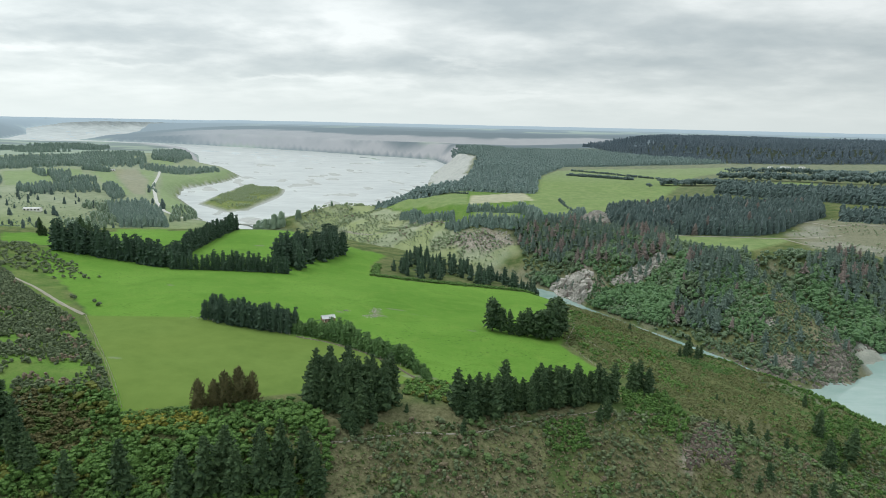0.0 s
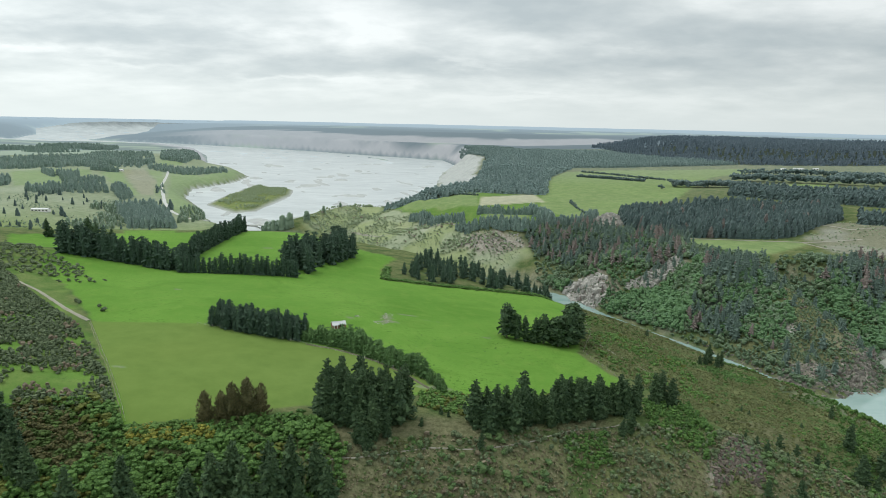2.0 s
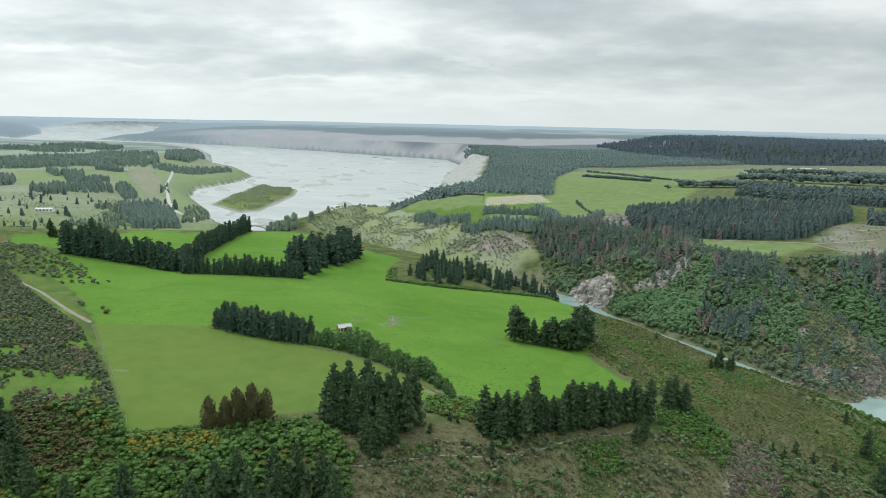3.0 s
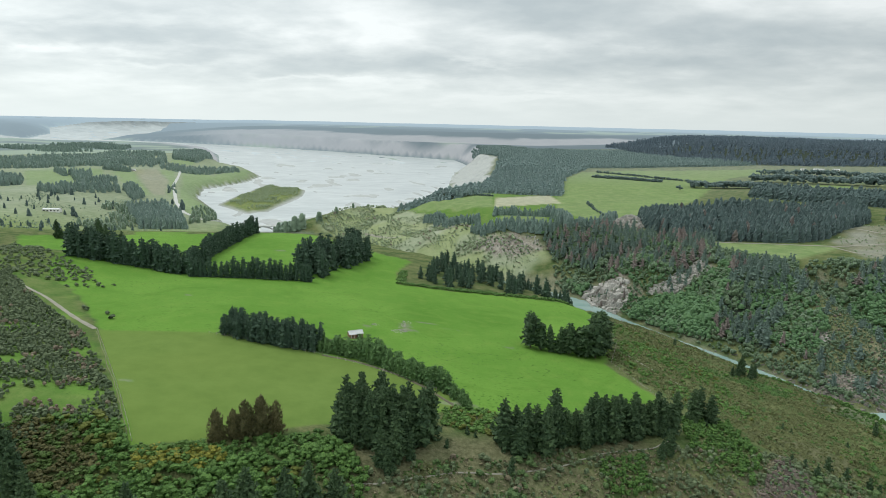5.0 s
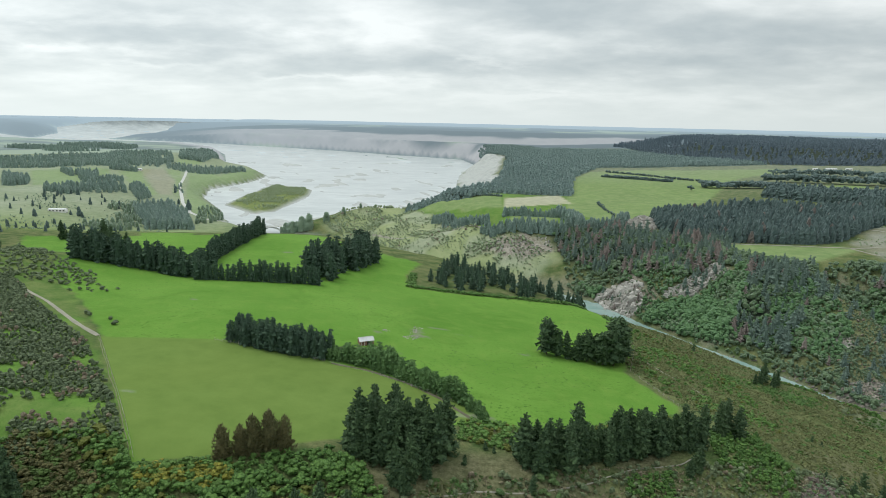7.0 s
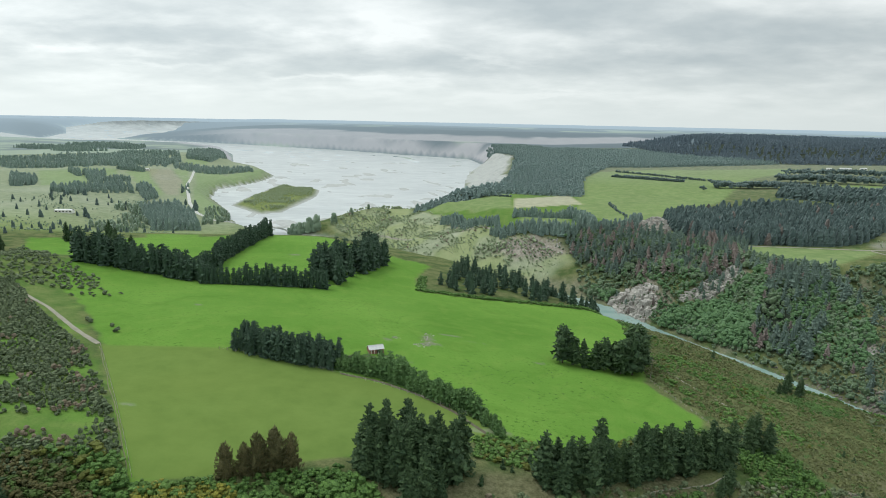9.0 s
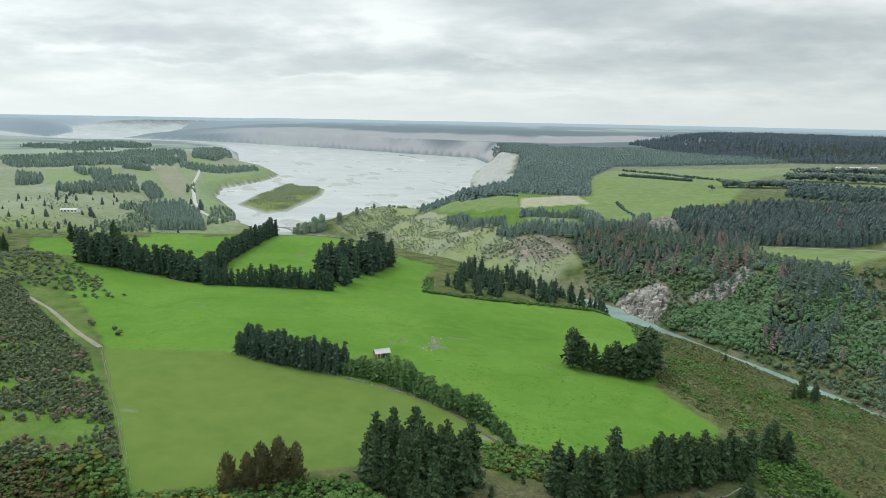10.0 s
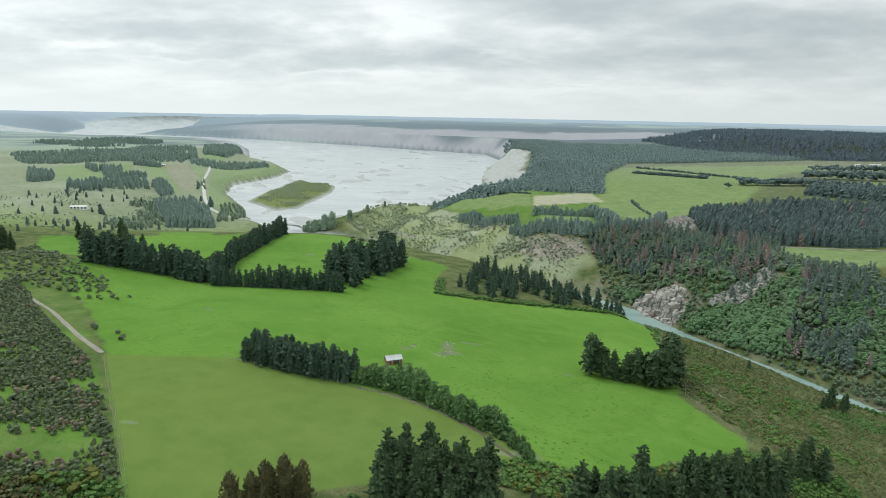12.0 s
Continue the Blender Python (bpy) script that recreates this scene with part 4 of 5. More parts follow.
def within(area, count, apart=3.0, size=1.0, thin=None):
    """Random spots inside an outline."""
    a = np.array(area, float)
    lo, hi = a.min(0), a.max(0)
    p = rng.uniform(lo, hi, (count * 12, 2))
    p = p[area_distance(p[:, 0], p[:, 1], area) < 0]
    if thin is not None:
        p = p[rng.uniform(0, 1, len(p)) < thin(p[:, 0], p[:, 1])]
    keep = []
    cells = {}
    for x, y in p:
        c = (int(x // apart), int(y // apart))
        if any(math.hypot(x - u, y - v) < apart for i in (-1, 0, 1) for j in (-1, 0, 1) for u, v in cells.get((c[0] + i, c[1] + j), ())):
            continue
        cells.setdefault(c, []).append((x, y))
        keep.append((x, y, size))
        if len(keep) >= count:
            break
    return keep


def uneven(spots, size, seed, amount):
    return [(x, y, s * (1 + amount * float(ripple(x, y, size, seed, 2)))) for x, y, s in spots]


def dry_shore(x, y):
    return (seg_distance(x, y, GORGE) > 3.5) * (area_distance(x, y, SPUR) > 0) * (area_distance(x, y, ROCK_FACES[0]) > 1.5) * (area_distance(x, y, ROCK_FACES[1]) > 1.5)


def thicket(name, forms, spots, leaf, label, category, scale=(0.7, 1.3), dry=0.0, sink=0.15, squash=(0.85, 1.15), soft=False):
    """Many plants that nobody could count, as one mesh."""
    vs, fs, tones, k = [], [], [], 0
    s = np.array(spots)
    z = height(s[:, 0], s[:, 1])
    for (x, y, size), ground in zip(spots, z):
        v, f = forms[int(rng.integers(len(forms)))]
        a, q = rng.uniform(0, 2 * np.pi), size * rng.uniform(*scale)
        w = v * [q * rng.uniform(*squash), q * rng.uniform(*squash), q]
        w = np.stack([w[:, 0] * np.cos(a) - w[:, 1] * np.sin(a) + x, w[:, 0] * np.sin(a) + w[:, 1] * np.cos(a) + y, w[:, 2] + ground - sink], 1)
        vs.append(w), fs.append(f + k)
        tones.append(np.full(len(v), 1.0 if rng.uniform() < (dry(x, y) if callable(dry) else dry) else 0.0))
        k += len(v)
    v, f = np.concatenate(vs), np.concatenate(fs)
    px, py, pz = drawn_in(v[:, 0], v[:, 1], v[:, 2])
    me = raw_mesh(name, np.stack([px, py, pz], 1), f, leaf, soft)
    a = me.attributes.new("tone", "FLOAT", "POINT")
    a.data.foreach_set("value", np.concatenate(tones).astype(np.float32))
    return tagged(new(name, me), label, category, kind="stuff")


# ---- tracks and roads, draped on the land ----
def ribbon(name, line, width, material, label, category, lift=0.15, wander=0.0):
    pts = []
    for (ax, ay), (bx, by) in zip(line, line[1:]):
        n = max(2, int(math.hypot(bx - ax, by - ay) / 2.5))
        pts += [(ax + (bx - ax) * i / n, ay + (by - ay) * i / n) for i in range(n)]
    p = np.array(pts + [line[-1]], float)
    for _ in range(6):
        p[1:-1] = (p[:-2] + 2 * p[1:-1] + p[2:]) / 4
    t = np.gradient(p, axis=0)
    t /= np.maximum(np.linalg.norm(t, axis=1, keepdims=True), 1e-6)
    nrm = np.stack([-t[:, 1], t[:, 0]], 1)
    p = p + nrm * wander * ripple(p[:, 0], p[:, 1], 9, 30)[:, None]
    w = width * (1 + 0.2 * ripple(p[:, 0], p[:, 1], 5, 31))
    rows = []
    for k in (-0.5, -0.25, 0.25, 0.5):
        q = p + nrm * (w * k)[:, None]
        crown = 0.04 if abs(k) < 0.4 else -0.12
        rows.append(np.stack([q[:, 0], q[:, 1], height(q[:, 0], q[:, 1]) + lift + crown], 1))
    v = np.stack(rows, 1).reshape(-1, 3)
    i = np.arange(len(p) * 4).reshape(-1, 4)
    f = np.stack([i[:-1, :-1], i[:-1, 1:], i[1:, 1:], i[1:, :-1]], -1).reshape(-1, 4)[:, ::-1]
    px, py, pz = drawn_in(v[:, 0], v[:, 1], v[:, 2])
    return tagged(new(name, raw_mesh(name, np.stack([px, py, pz], 1), f, material, True)), label, category, kind="structure")


ribbon("farm_track", [(-345, 428), (-318, 424), (-293, 414), (-255, 388), (-217, 354), (-196, 338)], 2.6, DIRT, "pale gravel farm track across the paddock", "track", 0.22)
ribbon("foot_path", [(-46, 226), (-30, 231), (-8, 240), (11, 244), (31, 252), (47, 262), (71, 271), (80, 279)], 0.6, DIRT, "narrow worn foot path along the brow", "path", 0.2, 0.5)
ribbon("hill_path", [(101, 475), (97, 446), (96, 420), (104, 395), (118, 370)], 0.9, DIRT, "thin trodden path through the scrub", "path", 0.2, 0.5)
# brown mud, coloured darker to hold the hedge's shade as well
ribbon("hedge_track", [(-78, 333), (-61, 331), (-40, 321), (-23, 306), (-11, 290), (-4, 281), (2, 278)], 1.8, SHADED_MUD, "muddy brown track at the hedge foot, darkened for its shade", "track", 0.15, 0.3)
ribbon("terrace_road", [(230, 744), (261, 742), (339, 738), (406, 727), (470, 735)], 4.5, DIRT, "pale unsealed road beside a green field", "road", 0.4)
ribbon("cutting_road", [(398, 724), (403, 690), (440, 665), (520, 650)], 3.5, DIRT, "pale dirt road around the bare mound", "road", 0.4)
ribbon("mound_road", [(470, 815), (478, 772), (563, 790), (640, 770)], 3.5, DIRT, "pale dirt road over the bare mound", "road", 0.4)
ribbon("valley_road", [(-829, 1882), (-778, 1754), (-694, 1531), (-622, 1380), (-562, 1252), (-500, 1140), (-440, 1070), (-400, 1056)], 6.5, ROAD, "pale sealed road through the western fields", "road", 0.5)
ribbon("bank_road", [(-170, 1000), (-110, 960), (-40, 935), (20, 890)], 5, DIRT, "pale road along the scrubby bank", "road", 0.5)
ribbon("fence_verge", [(-194, 335), (-154, 277), (-133, 246), (-127, 236)], 0.45, VERGE, "strip of bare pale earth along the paddock fence", "verge", 0.12, 0.5)

# ---- shelter belts and stands of trees ----
pines = tree_kind("pine_tree", [limbs(i, 22, 5.2, 21, 8, 2.0, 0.04, tips=3) for i in range(7)], 22, 0.35, PINE, "dark green pine tree in a shelter belt", "pine tree")
belt_pines = tree_kind("belt_pine", [limbs(10 + i, 22, 5.6, 13, 6, 2.6, 0.02) for i in range(7)], 22, 0.35, BELT_PINE, "dark green pine tree in a dense shelter belt", "pine tree")
cypresses = tree_kind("cypress_tree", [conifer(20 + i, 14, 3.8, 460, 1.1, 2.3, 0.02, 0.9) for i in range(3)], 14, 0.3, CYPRESS,
                      "brown-green conical cypress at the paddock edge", "cypress tree")
hedge_trees = tree_kind("hedge_tree", [limbs(40 + i, 8.5, 3.2, 9, 7, 2.6, 0.02, 0.05) for i in range(5)], 8.5, 0.2, HEDGE, "leafy green tree in a paddock hedge", "hedge tree")
young = tree_kind("young_conifer", [limbs(50 + i, 6, 2.0, 8, 6, 1.8, 0.02) for i in range(4)], 6, 0.12, PINE, "small self-sown conifer on a scrub slope", "conifer")
oaks = tree_kind("tall_pine", [limbs(46 + i, 20, 6.4, 15, 8, 3.2, 0.12, 0.02, tips=3) for i in range(4)], 20, 0.4, PINE, "tall dark spreading pine at the paddock corner", "pine tree")

plant(belt_pines, along([(-309, 503), (-275, 512)], 5.2, 1.2, 1.12, 2, 6) + along([(-275, 512), (-247, 511), (-219, 494)], 5.2, 1.2, 0.98, 2, 6), "trees of the west shelter belt")
plant(belt_pines, along([(-224, 516), (-230, 560), (-240, 620), (-246, 690), (-248, 765)], 6.2, 1.0, 0.9), "trees of the west shelter belt")
plant(belt_pines, along([(-211, 491), (-170, 498), (-122, 508)], 4.0, 0.8, 0.70), "trees of the cross shelter belt", "slim dark pine in a single shelter row")
plant(belt_pines, within([(-142, 535), (-120, 530), (-96, 640), (-112, 672), (-138, 610)], 40, 4.4, 1.2), "trees of the corner stand")
plant(pines, [(-398, 695, 0.9), (-391, 690, 0.75), (-430, 676, 0.9), (-424, 674, 0.6), (-322, 575, 1.1), (-318, 568, 0.9), (-328, 582, 0.9), (-310, 578, 1.0)], "lone pines behind the belt", "dark pine standing apart in the grass")
plant(pines, within([(-480, 640), (-420, 600), (-440, 560), (-520, 560)], 16, 6.0, 0.9), "pines on the western rise")
plant(belt_pines, along([(-132, 346), (-116, 341), (-100, 338), (-80, 337)], 3.4, 0.8, 0.62, 3, 4.2), "trees of the mid shelter belt")
plant(hedge_trees, along([(-80, 338), (-61, 335), (-43, 325), (-26, 313), (-14, 304)], 3.0, 0.7, 0.95, 2, 3.0) + along([(-13, 302), (-8, 294), (-5, 286)], 2.6, 0.6, 0.55, 2, 2.4) + [(-60, 342, 1.25), (-56, 341, 1.3), (-53, 339, 1.2), (-50, 337, 1.25), (-47, 335, 1.0)], "trees of the green hedge", scale=(0.75, 1.4))
plant(pines, within([(-58, 248), (-40, 243), (-24, 246), (-18, 260), (-30, 264), (-52, 260)], 24, 3.6, 0.95), "pines above the path")
plant(pines, [(-36, 236, 0.75), (-31, 239, 0.7), (-26, 241, 0.55), (-33, 233, 0.45)], "pines above the path")
plant(pines, along([(10, 254), (47, 268), (86, 290)], 3.6, 1.5, 0.78, 2, 4.5), "pines along the brow", scale=(0.62, 1.25))
plant(pines, [(99, 305, 0.75), (104, 310, 0.8), (108, 306, 0.65), (73, 266, 0.42), (77, 269, 0.5), (11, 244, 0.3)], "pines along the brow")
plant(oaks, [(35, 399, 1.1), (41, 398, 1.0), (58, 397, 0.95), (67, 395, 1.1), (74, 397, 1.2), (78, 405, 1.25), (81, 416, 1.25), (84, 426, 1.15), (72, 404, 1.1)], "pines at the paddock corner")
plant(pines, [(47, 397, 0.9), (52, 396, 0.85), (55, 399, 0.7), (64, 400, 0.8)], "pines at the paddock corner")
plant(cypresses, [(-96, 240, 0.95), (-91, 242, 0.9), (-86.5, 243, 1.05), (-81, 245, 1.12), (-76.5, 246, 1.08)], "row of cypresses")
plant(pines, [(-153, 214, 1.0), (-160, 217, 1.15), (-151, 209, 0.8), (-144, 206, 0.7), (-110, 203, 1.05), (-81, 205, 0.95), (-75, 208, 1.0), (-64, 211, 0.9), (-56, 212, 1.05),
              (-48, 215, 0.85), (-43, 207, 0.8), (-89, 203, 0.85), (-128, 200, 0.8), (-61, 206, 0.95), (-70, 203, 0.95), (-166, 222, 0.9), (-52, 205, 0.8)], "pines in the foreground bush", "dark pine rising out of broadleaf bush")
plant(young, [(-5, 263, 0.75), (5, 269, 0.82), (-2, 261, 0.54), (-13, 251, 0.68), (157, 335, 0.54), (159, 330, 0.61), (136, 286, 0.68), (139, 281, 0.75), (141, 275, 1.02), (156, 292, 1.19), (149, 273, 0.85), (163, 290, 1.19),
              (187, 329, 0.68), (171, 286, 1.19), (177, 288, 1.02), (146, 254, 1.36), (131, 252, 1.36), (139, 248, 1.36), (164, 250, 1.36), (175, 254, 1.36)], "young conifers on the slopes")
plant(pines, [(200, 308, 0.72), (191, 284, 0.78), (212, 299, 0.8), (196, 280, 0.5), (229, 371, 0.42), (181, 436, 0.6), (184, 430, 0.5), (176, 430, 0.55), (170, 425, 0.4), (190, 438, 0.45), (150, 478, 0.3)], "pines on the gorge slope", "broad dark pine on the slope to the river")
for first in (*pines, *belt_pines, *young, *cypresses, *hedge_trees, *oaks):
    for o in (*first.children_recursive, first):
        bpy.data.objects.remove(o)

# ---- woods ----
small_conifers = [limbs(60 + i, 14, 4.4, 8, 5, 1.9, 0.03, tips=1, heart=(6, 4)) for i in range(8)]
mid_conifers = [crown_mass(66 + i, 16, 4.4, 7, 6, 1.8, 0.20, 26, 1.2) for i in range(8)]
round_crowns = [crown_mass(170 + i, 16, 5.6, 7, 6, 3.4, 0.24, 40, 1.3) for i in range(5)]
spires = [crown_mass(120 + i, 16, 5.6, 5, 3, 1.9, 0.46) for i in range(8)]
far_conifers = [crown_mass(70 + i, 16, 5.4, 5, 4, 2.0, 0.46) for i in range(8)]
bushes = [bushy(80 + i, 3.4, 2.3, 30, 0.56, 6, 0.1, True) for i in range(5)]
gorge_bushes = [bushy(86 + i, 5.2, 3.4, 5, 1.1, 3, 0.15, True) for i in range(7)]
scrubs = [bushy(90 + i, 1.7, 1.5, 13, 0.62, 3, 0.1, True) for i in range(5)]
tussocks = [sprays(rng.normal(0, 0.28, (7, 3)) * [1, 1, 0.2] + [0, 0, 0.35], rng.normal(0, 1, (7, 3)), np.full(7, 0.75), 1.1, rng) for i in range(4)]
heaths = [sprays(rng.normal(0, 0.62, (10, 3)) * [1, 1, 0.12] + [0, 0, 0.22], rng.normal(0, 1, (10, 3)) * [1, 1, 0.3], np.full(10, 0.95), 0.45, rng) for i in range(6)]
rounds = [bushy(100 + i, 9, 4.6, 18, 2.0, 5, 0.2, True) for i in range(4)]


def chunk(seed):
    """A broken, slabby block of rock."""
    r = np.random.default_rng(seed)
    a = np.sort(r.uniform(0, 2 * np.pi, 6))
    wide = r.uniform(0.55, 1.5)
    v = []
    for z, k in ((-1.0, 1.1), (r.uniform(0.0, 0.3), 1.0), (r.uniform(0.45, 0.8), 0.7)):
        v += [(np.cos(t) * k * wide * r.uniform(0.7, 1.25), np.sin(t) * k * r.uniform(0.7, 1.25) / wide ** 0.5, z + r.uniform(-0.2, 0.2)) for t in a]
    v.append((r.uniform(-0.2, 0.2), r.uniform(-0.2, 0.2), r.uniform(0.7, 1.2)))
    f = []
    for i in (0, 6):
        for j in range(6):
            k = (j + 1) % 6
            f += [(i + j, i + k, i + 6 + k), (i + j, i + 6 + k, i + 6 + j)]
    f += [(12 + j, 12 + (j + 1) % 6, 18) for j in range(6)]
    return np.array(v), np.array(f)


chunks = [chunk(i) for i in range(8)]


def rocks(name, area, count, size, material, label):
    tall = [(v * [1.25, 1.0, 0.95], f) for v, f in chunks]
    thicket(name, tall, within(area, count, size * 0.7, size), material, label, "rock", (0.35, 1.5), sink=0.5)


rocks("cliff_rocks", ROCK_FACES[0], 260, 2.6, STONE, "pale broken cliff above the river bend")
rocks("upper_cliff_rocks", ROCK_FACES[1], 200, 2.2, STONE, "pale broken rock band on the gorge side")
rocks("pinnacle_rocks", ROCK_FACES[2], 260, 2.0, STONE, "rocky brown knoll on the terrace edge")
rocks("bank_rocks", ROCK_FACES[3], 90, 1.3, STONE, "weathered rock in the scrubby river bank")
rocks("spur_rocks", ROCK_FACES[4], 420, 1.5, SHORE_STONE, "brown-grey rock at the foot of the spur")
thicket("shore_boulders", chunks, along([(240, 493), (210, 540), (181, 578), (153, 626), (121, 690)], 3.0, 2.0, 0.8, 2, 2.2) + along([(250, 462), (262, 446), (280, 443), (306, 447), (316, 470), (326, 506), (400, 508)], 3.0, 1.6, 0.7, 2, 2), SHORE_STONE,
        "grey boulders along the river shore", "rock", (0.5, 1.5), sink=0.2)
POOL_SHORE = [(232, 425), (232, 500), (262, 520), (300, 500), (330, 540), (420, 560), (420, 495), (345, 470), (320, 430)]


def shore_only(x, y):
    d = seg_distance(x, y, GORGE)
    return (d > 0.5) * (d < 13) * (y > 436 - 0.12 * (x - 240))


thicket("pool_shore_rocks", chunks, within(POOL_SHORE, 520, 1.5, 1.3, thin=shore_only), SHORE_STONE, "brown-grey broken rock at the edge of the pool", "rock", (0.4, 1.5), sink=0.4)
rocks("spur_scar_rocks", ROCK_FACES[5], 60, 1.4, STONE, "pale bare rock scar on the spur")
rocks("scar_rocks", SCAR, 330, 1.2, RED_STONE, "dark reddish rock scar in the slope")

thicket("lower_stand", [limbs(76 + i, 17, 4.6, 9, 5, 2.0, 0.03, tips=1, heart=(6, 4)) for i in range(6)], within([(-45, 583), (-19, 560), (43, 574), (85, 578), (108, 620), (70, 670), (-30, 665)], 95, 5.8, 1.0), BELT_PINE,
        "grey-green pines on the slope below the paddock", "trees", (0.75, 1.15))
thicket("browned_pines", small_conifers, uneven(within(CON_1, 250, 5.6, 0.9, thin=lambda x, y: smooth(-0.8, 0.0, ripple(x, y, 36, 78))) + within(CON_2, 140, 5.2, 0.95, thin=lambda x, y: smooth(-0.8, 0.0, ripple(x, y, 30, 79))) + within(CON_3, 180, 5.4, 0.9), 22, 80, 0.3), GORGE_PINES,
        "grey-green and browned pines on the gorge side", "trees", dry=lambda x, y: 0.45 if ripple(x, y, 45, 61) > 0.0 else 0.08)
SPUR_FLANK = [(240, 560), (262, 602), (288, 615), (294, 570), (286, 525), (264, 500), (246, 520)]
GREEN_1 = [(112, 730), (128, 712), (168, 640), (200, 625), (241, 640), (285, 656), (262, 648), (229, 592), (208, 558), (180, 590), (140, 650)]
GREEN_2 = [(335, 603), (366, 606), (380, 565), (420, 545), (450, 560), (440, 520), (400, 512), (338, 514), (328, 545)]
thicket("gorge_bush", gorge_bushes, uneven(within(GREEN_1, 1000, 2.1, 1.15, thin=dry_shore) + within([(146, 696), (166, 664), (176, 640), (190, 642), (200, 656), (190, 680), (160, 706)], 130, 2.6, 1.0, thin=dry_shore) + within(GREEN_2, 560, 2.3, 1.15), 16, 67, 0.4) + within(CON_1, 330, 4, 0.9) + within(CON_2, 160, 3.5, 0.9) + within(SPUR_FLANK, 320, 2.4, 0.95), GORGE_BUSH, "bright green broadleaf bush lining the gorge", "bush")
thicket("spur_scrub", gorge_bushes, uneven(within(SPUR, 1500, 1.6, 0.40), 14, 76, 0.5), SPUR_SCRUB, "olive scrub over the rocky spur", "scrub", dry=0.08)
GORGE_SLOPE = [(100, 735), (140, 640), (180, 580), (225, 515), (240, 480), (258, 446), (306, 446), (316, 480), (325, 510), (345, 518), (400, 530), (460, 600), (420, 640), (310, 645), (266, 690), (262, 745), (200, 800), (110, 830)]
thicket("gorge_side_bush", gorge_bushes, uneven(within(GORGE_SLOPE, 2600, 2.3, 0.95, thin=dry_shore), 30, 62, 0.35), SPUR_SCRUB, "olive bush covering the side of the gorge", "bush")
thicket("spur_trees", small_conifers, within(SPUR, 34, 7, 0.8) + [(258, 500, 0.8), (250, 520, 0.9)], GORGE_PINES, "scattered conifers on the spur", "trees", dry=0.1)
thicket("pool_shore_bush", gorge_bushes, within(POOL_SHORE, 420, 2.0, 0.5, thin=lambda x, y: shore_only(x, y) * (seg_distance(x, y, GORGE) > 4) * (x < 330)), SPUR_SCRUB, "olive scrub just above the pool", "scrub")
thicket("cliff_bush", gorge_bushes, within(ROCK_FACES[0], 75, 2.6, 0.5) + within(ROCK_FACES[1], 85, 2.6, 0.5) + within(ROCK_FACES[2], 40, 4, 0.4) + within(ROCK_FACES[3], 60, 4, 0.5) + within(ROCK_FACES[4], 40, 4, 0.4) + within(SCAR, 70, 2.0, 0.3), SPUR_SCRUB,
        "small bushes rooted in the cliffs", "bush")
thicket("mound_scrub", scrubs, within(DRY_GROUND[1], 300, 5, 1.0, thin=lambda x, y: smooth(-0.2, 0.4, ripple(x, y, 30, 58))), BANK_LEAVES, "sparse scrub over the bare mound", "scrub")
LIP = [(240, 790), (290, 775), (262, 690), (240, 680), (265, 640), (330, 640), (320, 620), (250, 640), (225, 680)]
thicket("terrace_lip_trees", small_conifers, within(LIP, 60, 6, 0.85) + within(ROCK_FACES[0], 9, 7, 0.6) + within(ROCK_FACES[1], 14, 6, 0.7), GORGE_PINES, "conifers along the terrace lip", "trees", dry=0.3)

W4 = [(579, 913), (640, 889), (720, 850), (600, 815), (509, 800)]
thicket("terrace_plantation", mid_conifers, uneven(within(W1, 600, 5.4, 1.0) + within(W2, 950, 5.4, 1.0), 55, 54, 0.3), HAZED_WOODS, "dense dark pine plantation on the east terrace", "trees", dry=0.03)
thicket("back_plantation", far_conifers, within(W3, 900, 6.5, 0.95) + within(W4, 200, 6.0, 0.8), HAZED_WOODS, "dark pine plantation beyond the green strip", "trees")
thicket("terrace_belt", mid_conifers, along([(-66, 1004), (-17, 924), (16, 918)], 4, 2, 0.72, 3, 6) + along([(8, 880), (53, 846), (112, 818)], 4, 2, 0.72, 3, 6) + along([(41, 930), (113, 915)], 3.5, 0.8, 0.75)
        + along([(115, 940), (128, 828)], 4, 1.5, 0.9, 2, 5) + along([(125, 826), (182, 838), (200, 880)], 4, 1.5, 0.85, 2, 5), HAZED_TERRACE_WOODS, "dark conifer belts along the terrace edge", "trees")
thicket("field_hedges", [bushy(110, 5, 4, 8, 2.0, 3), bushy(111, 5, 4, 8, 2.0, 3)], along([(300, 1530), (427, 1430)], 3.5, 0.6, 1.1, 2, 4) + along([(340, 1670), (430, 1540), (520, 1400)], 5, 0.8, 0.9)
        + along([(200, 1075), (196, 985), (203, 915)], 6, 1.5, 0.6) + along([(-27, 1167), (49, 1136)], 4, 1, 0.7), HAZED_WOODS, "clipped dark hedges between far fields", "hedge")
thicket("lone_field_tree", [bushy(112, 15, 9, 30, 2.5, 6, 0.2)], [(415, 1275, 1.0)], HAZED_WOODS, "single round dark tree in a far field", "tree")
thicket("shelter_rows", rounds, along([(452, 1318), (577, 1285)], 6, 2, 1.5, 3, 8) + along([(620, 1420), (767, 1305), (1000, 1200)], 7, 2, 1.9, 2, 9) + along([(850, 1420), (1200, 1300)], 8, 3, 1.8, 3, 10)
        + along([(700, 1560), (1100, 1480), (1500, 1400)], 9, 3, 1.6, 2, 10), HAZED_WOODS, "rows of tall dark trees across the far farmland", "trees")
thicket("river_wood", [(v * [1.15, 1.15, 0.8], f) for v, f in spires], uneven(within(RIVER_WOOD, 8200, 6.3, 0.72), 90, 53, 0.2), HAZED_RIVER_WOODS, "dark forest above the river bluffs", "trees")
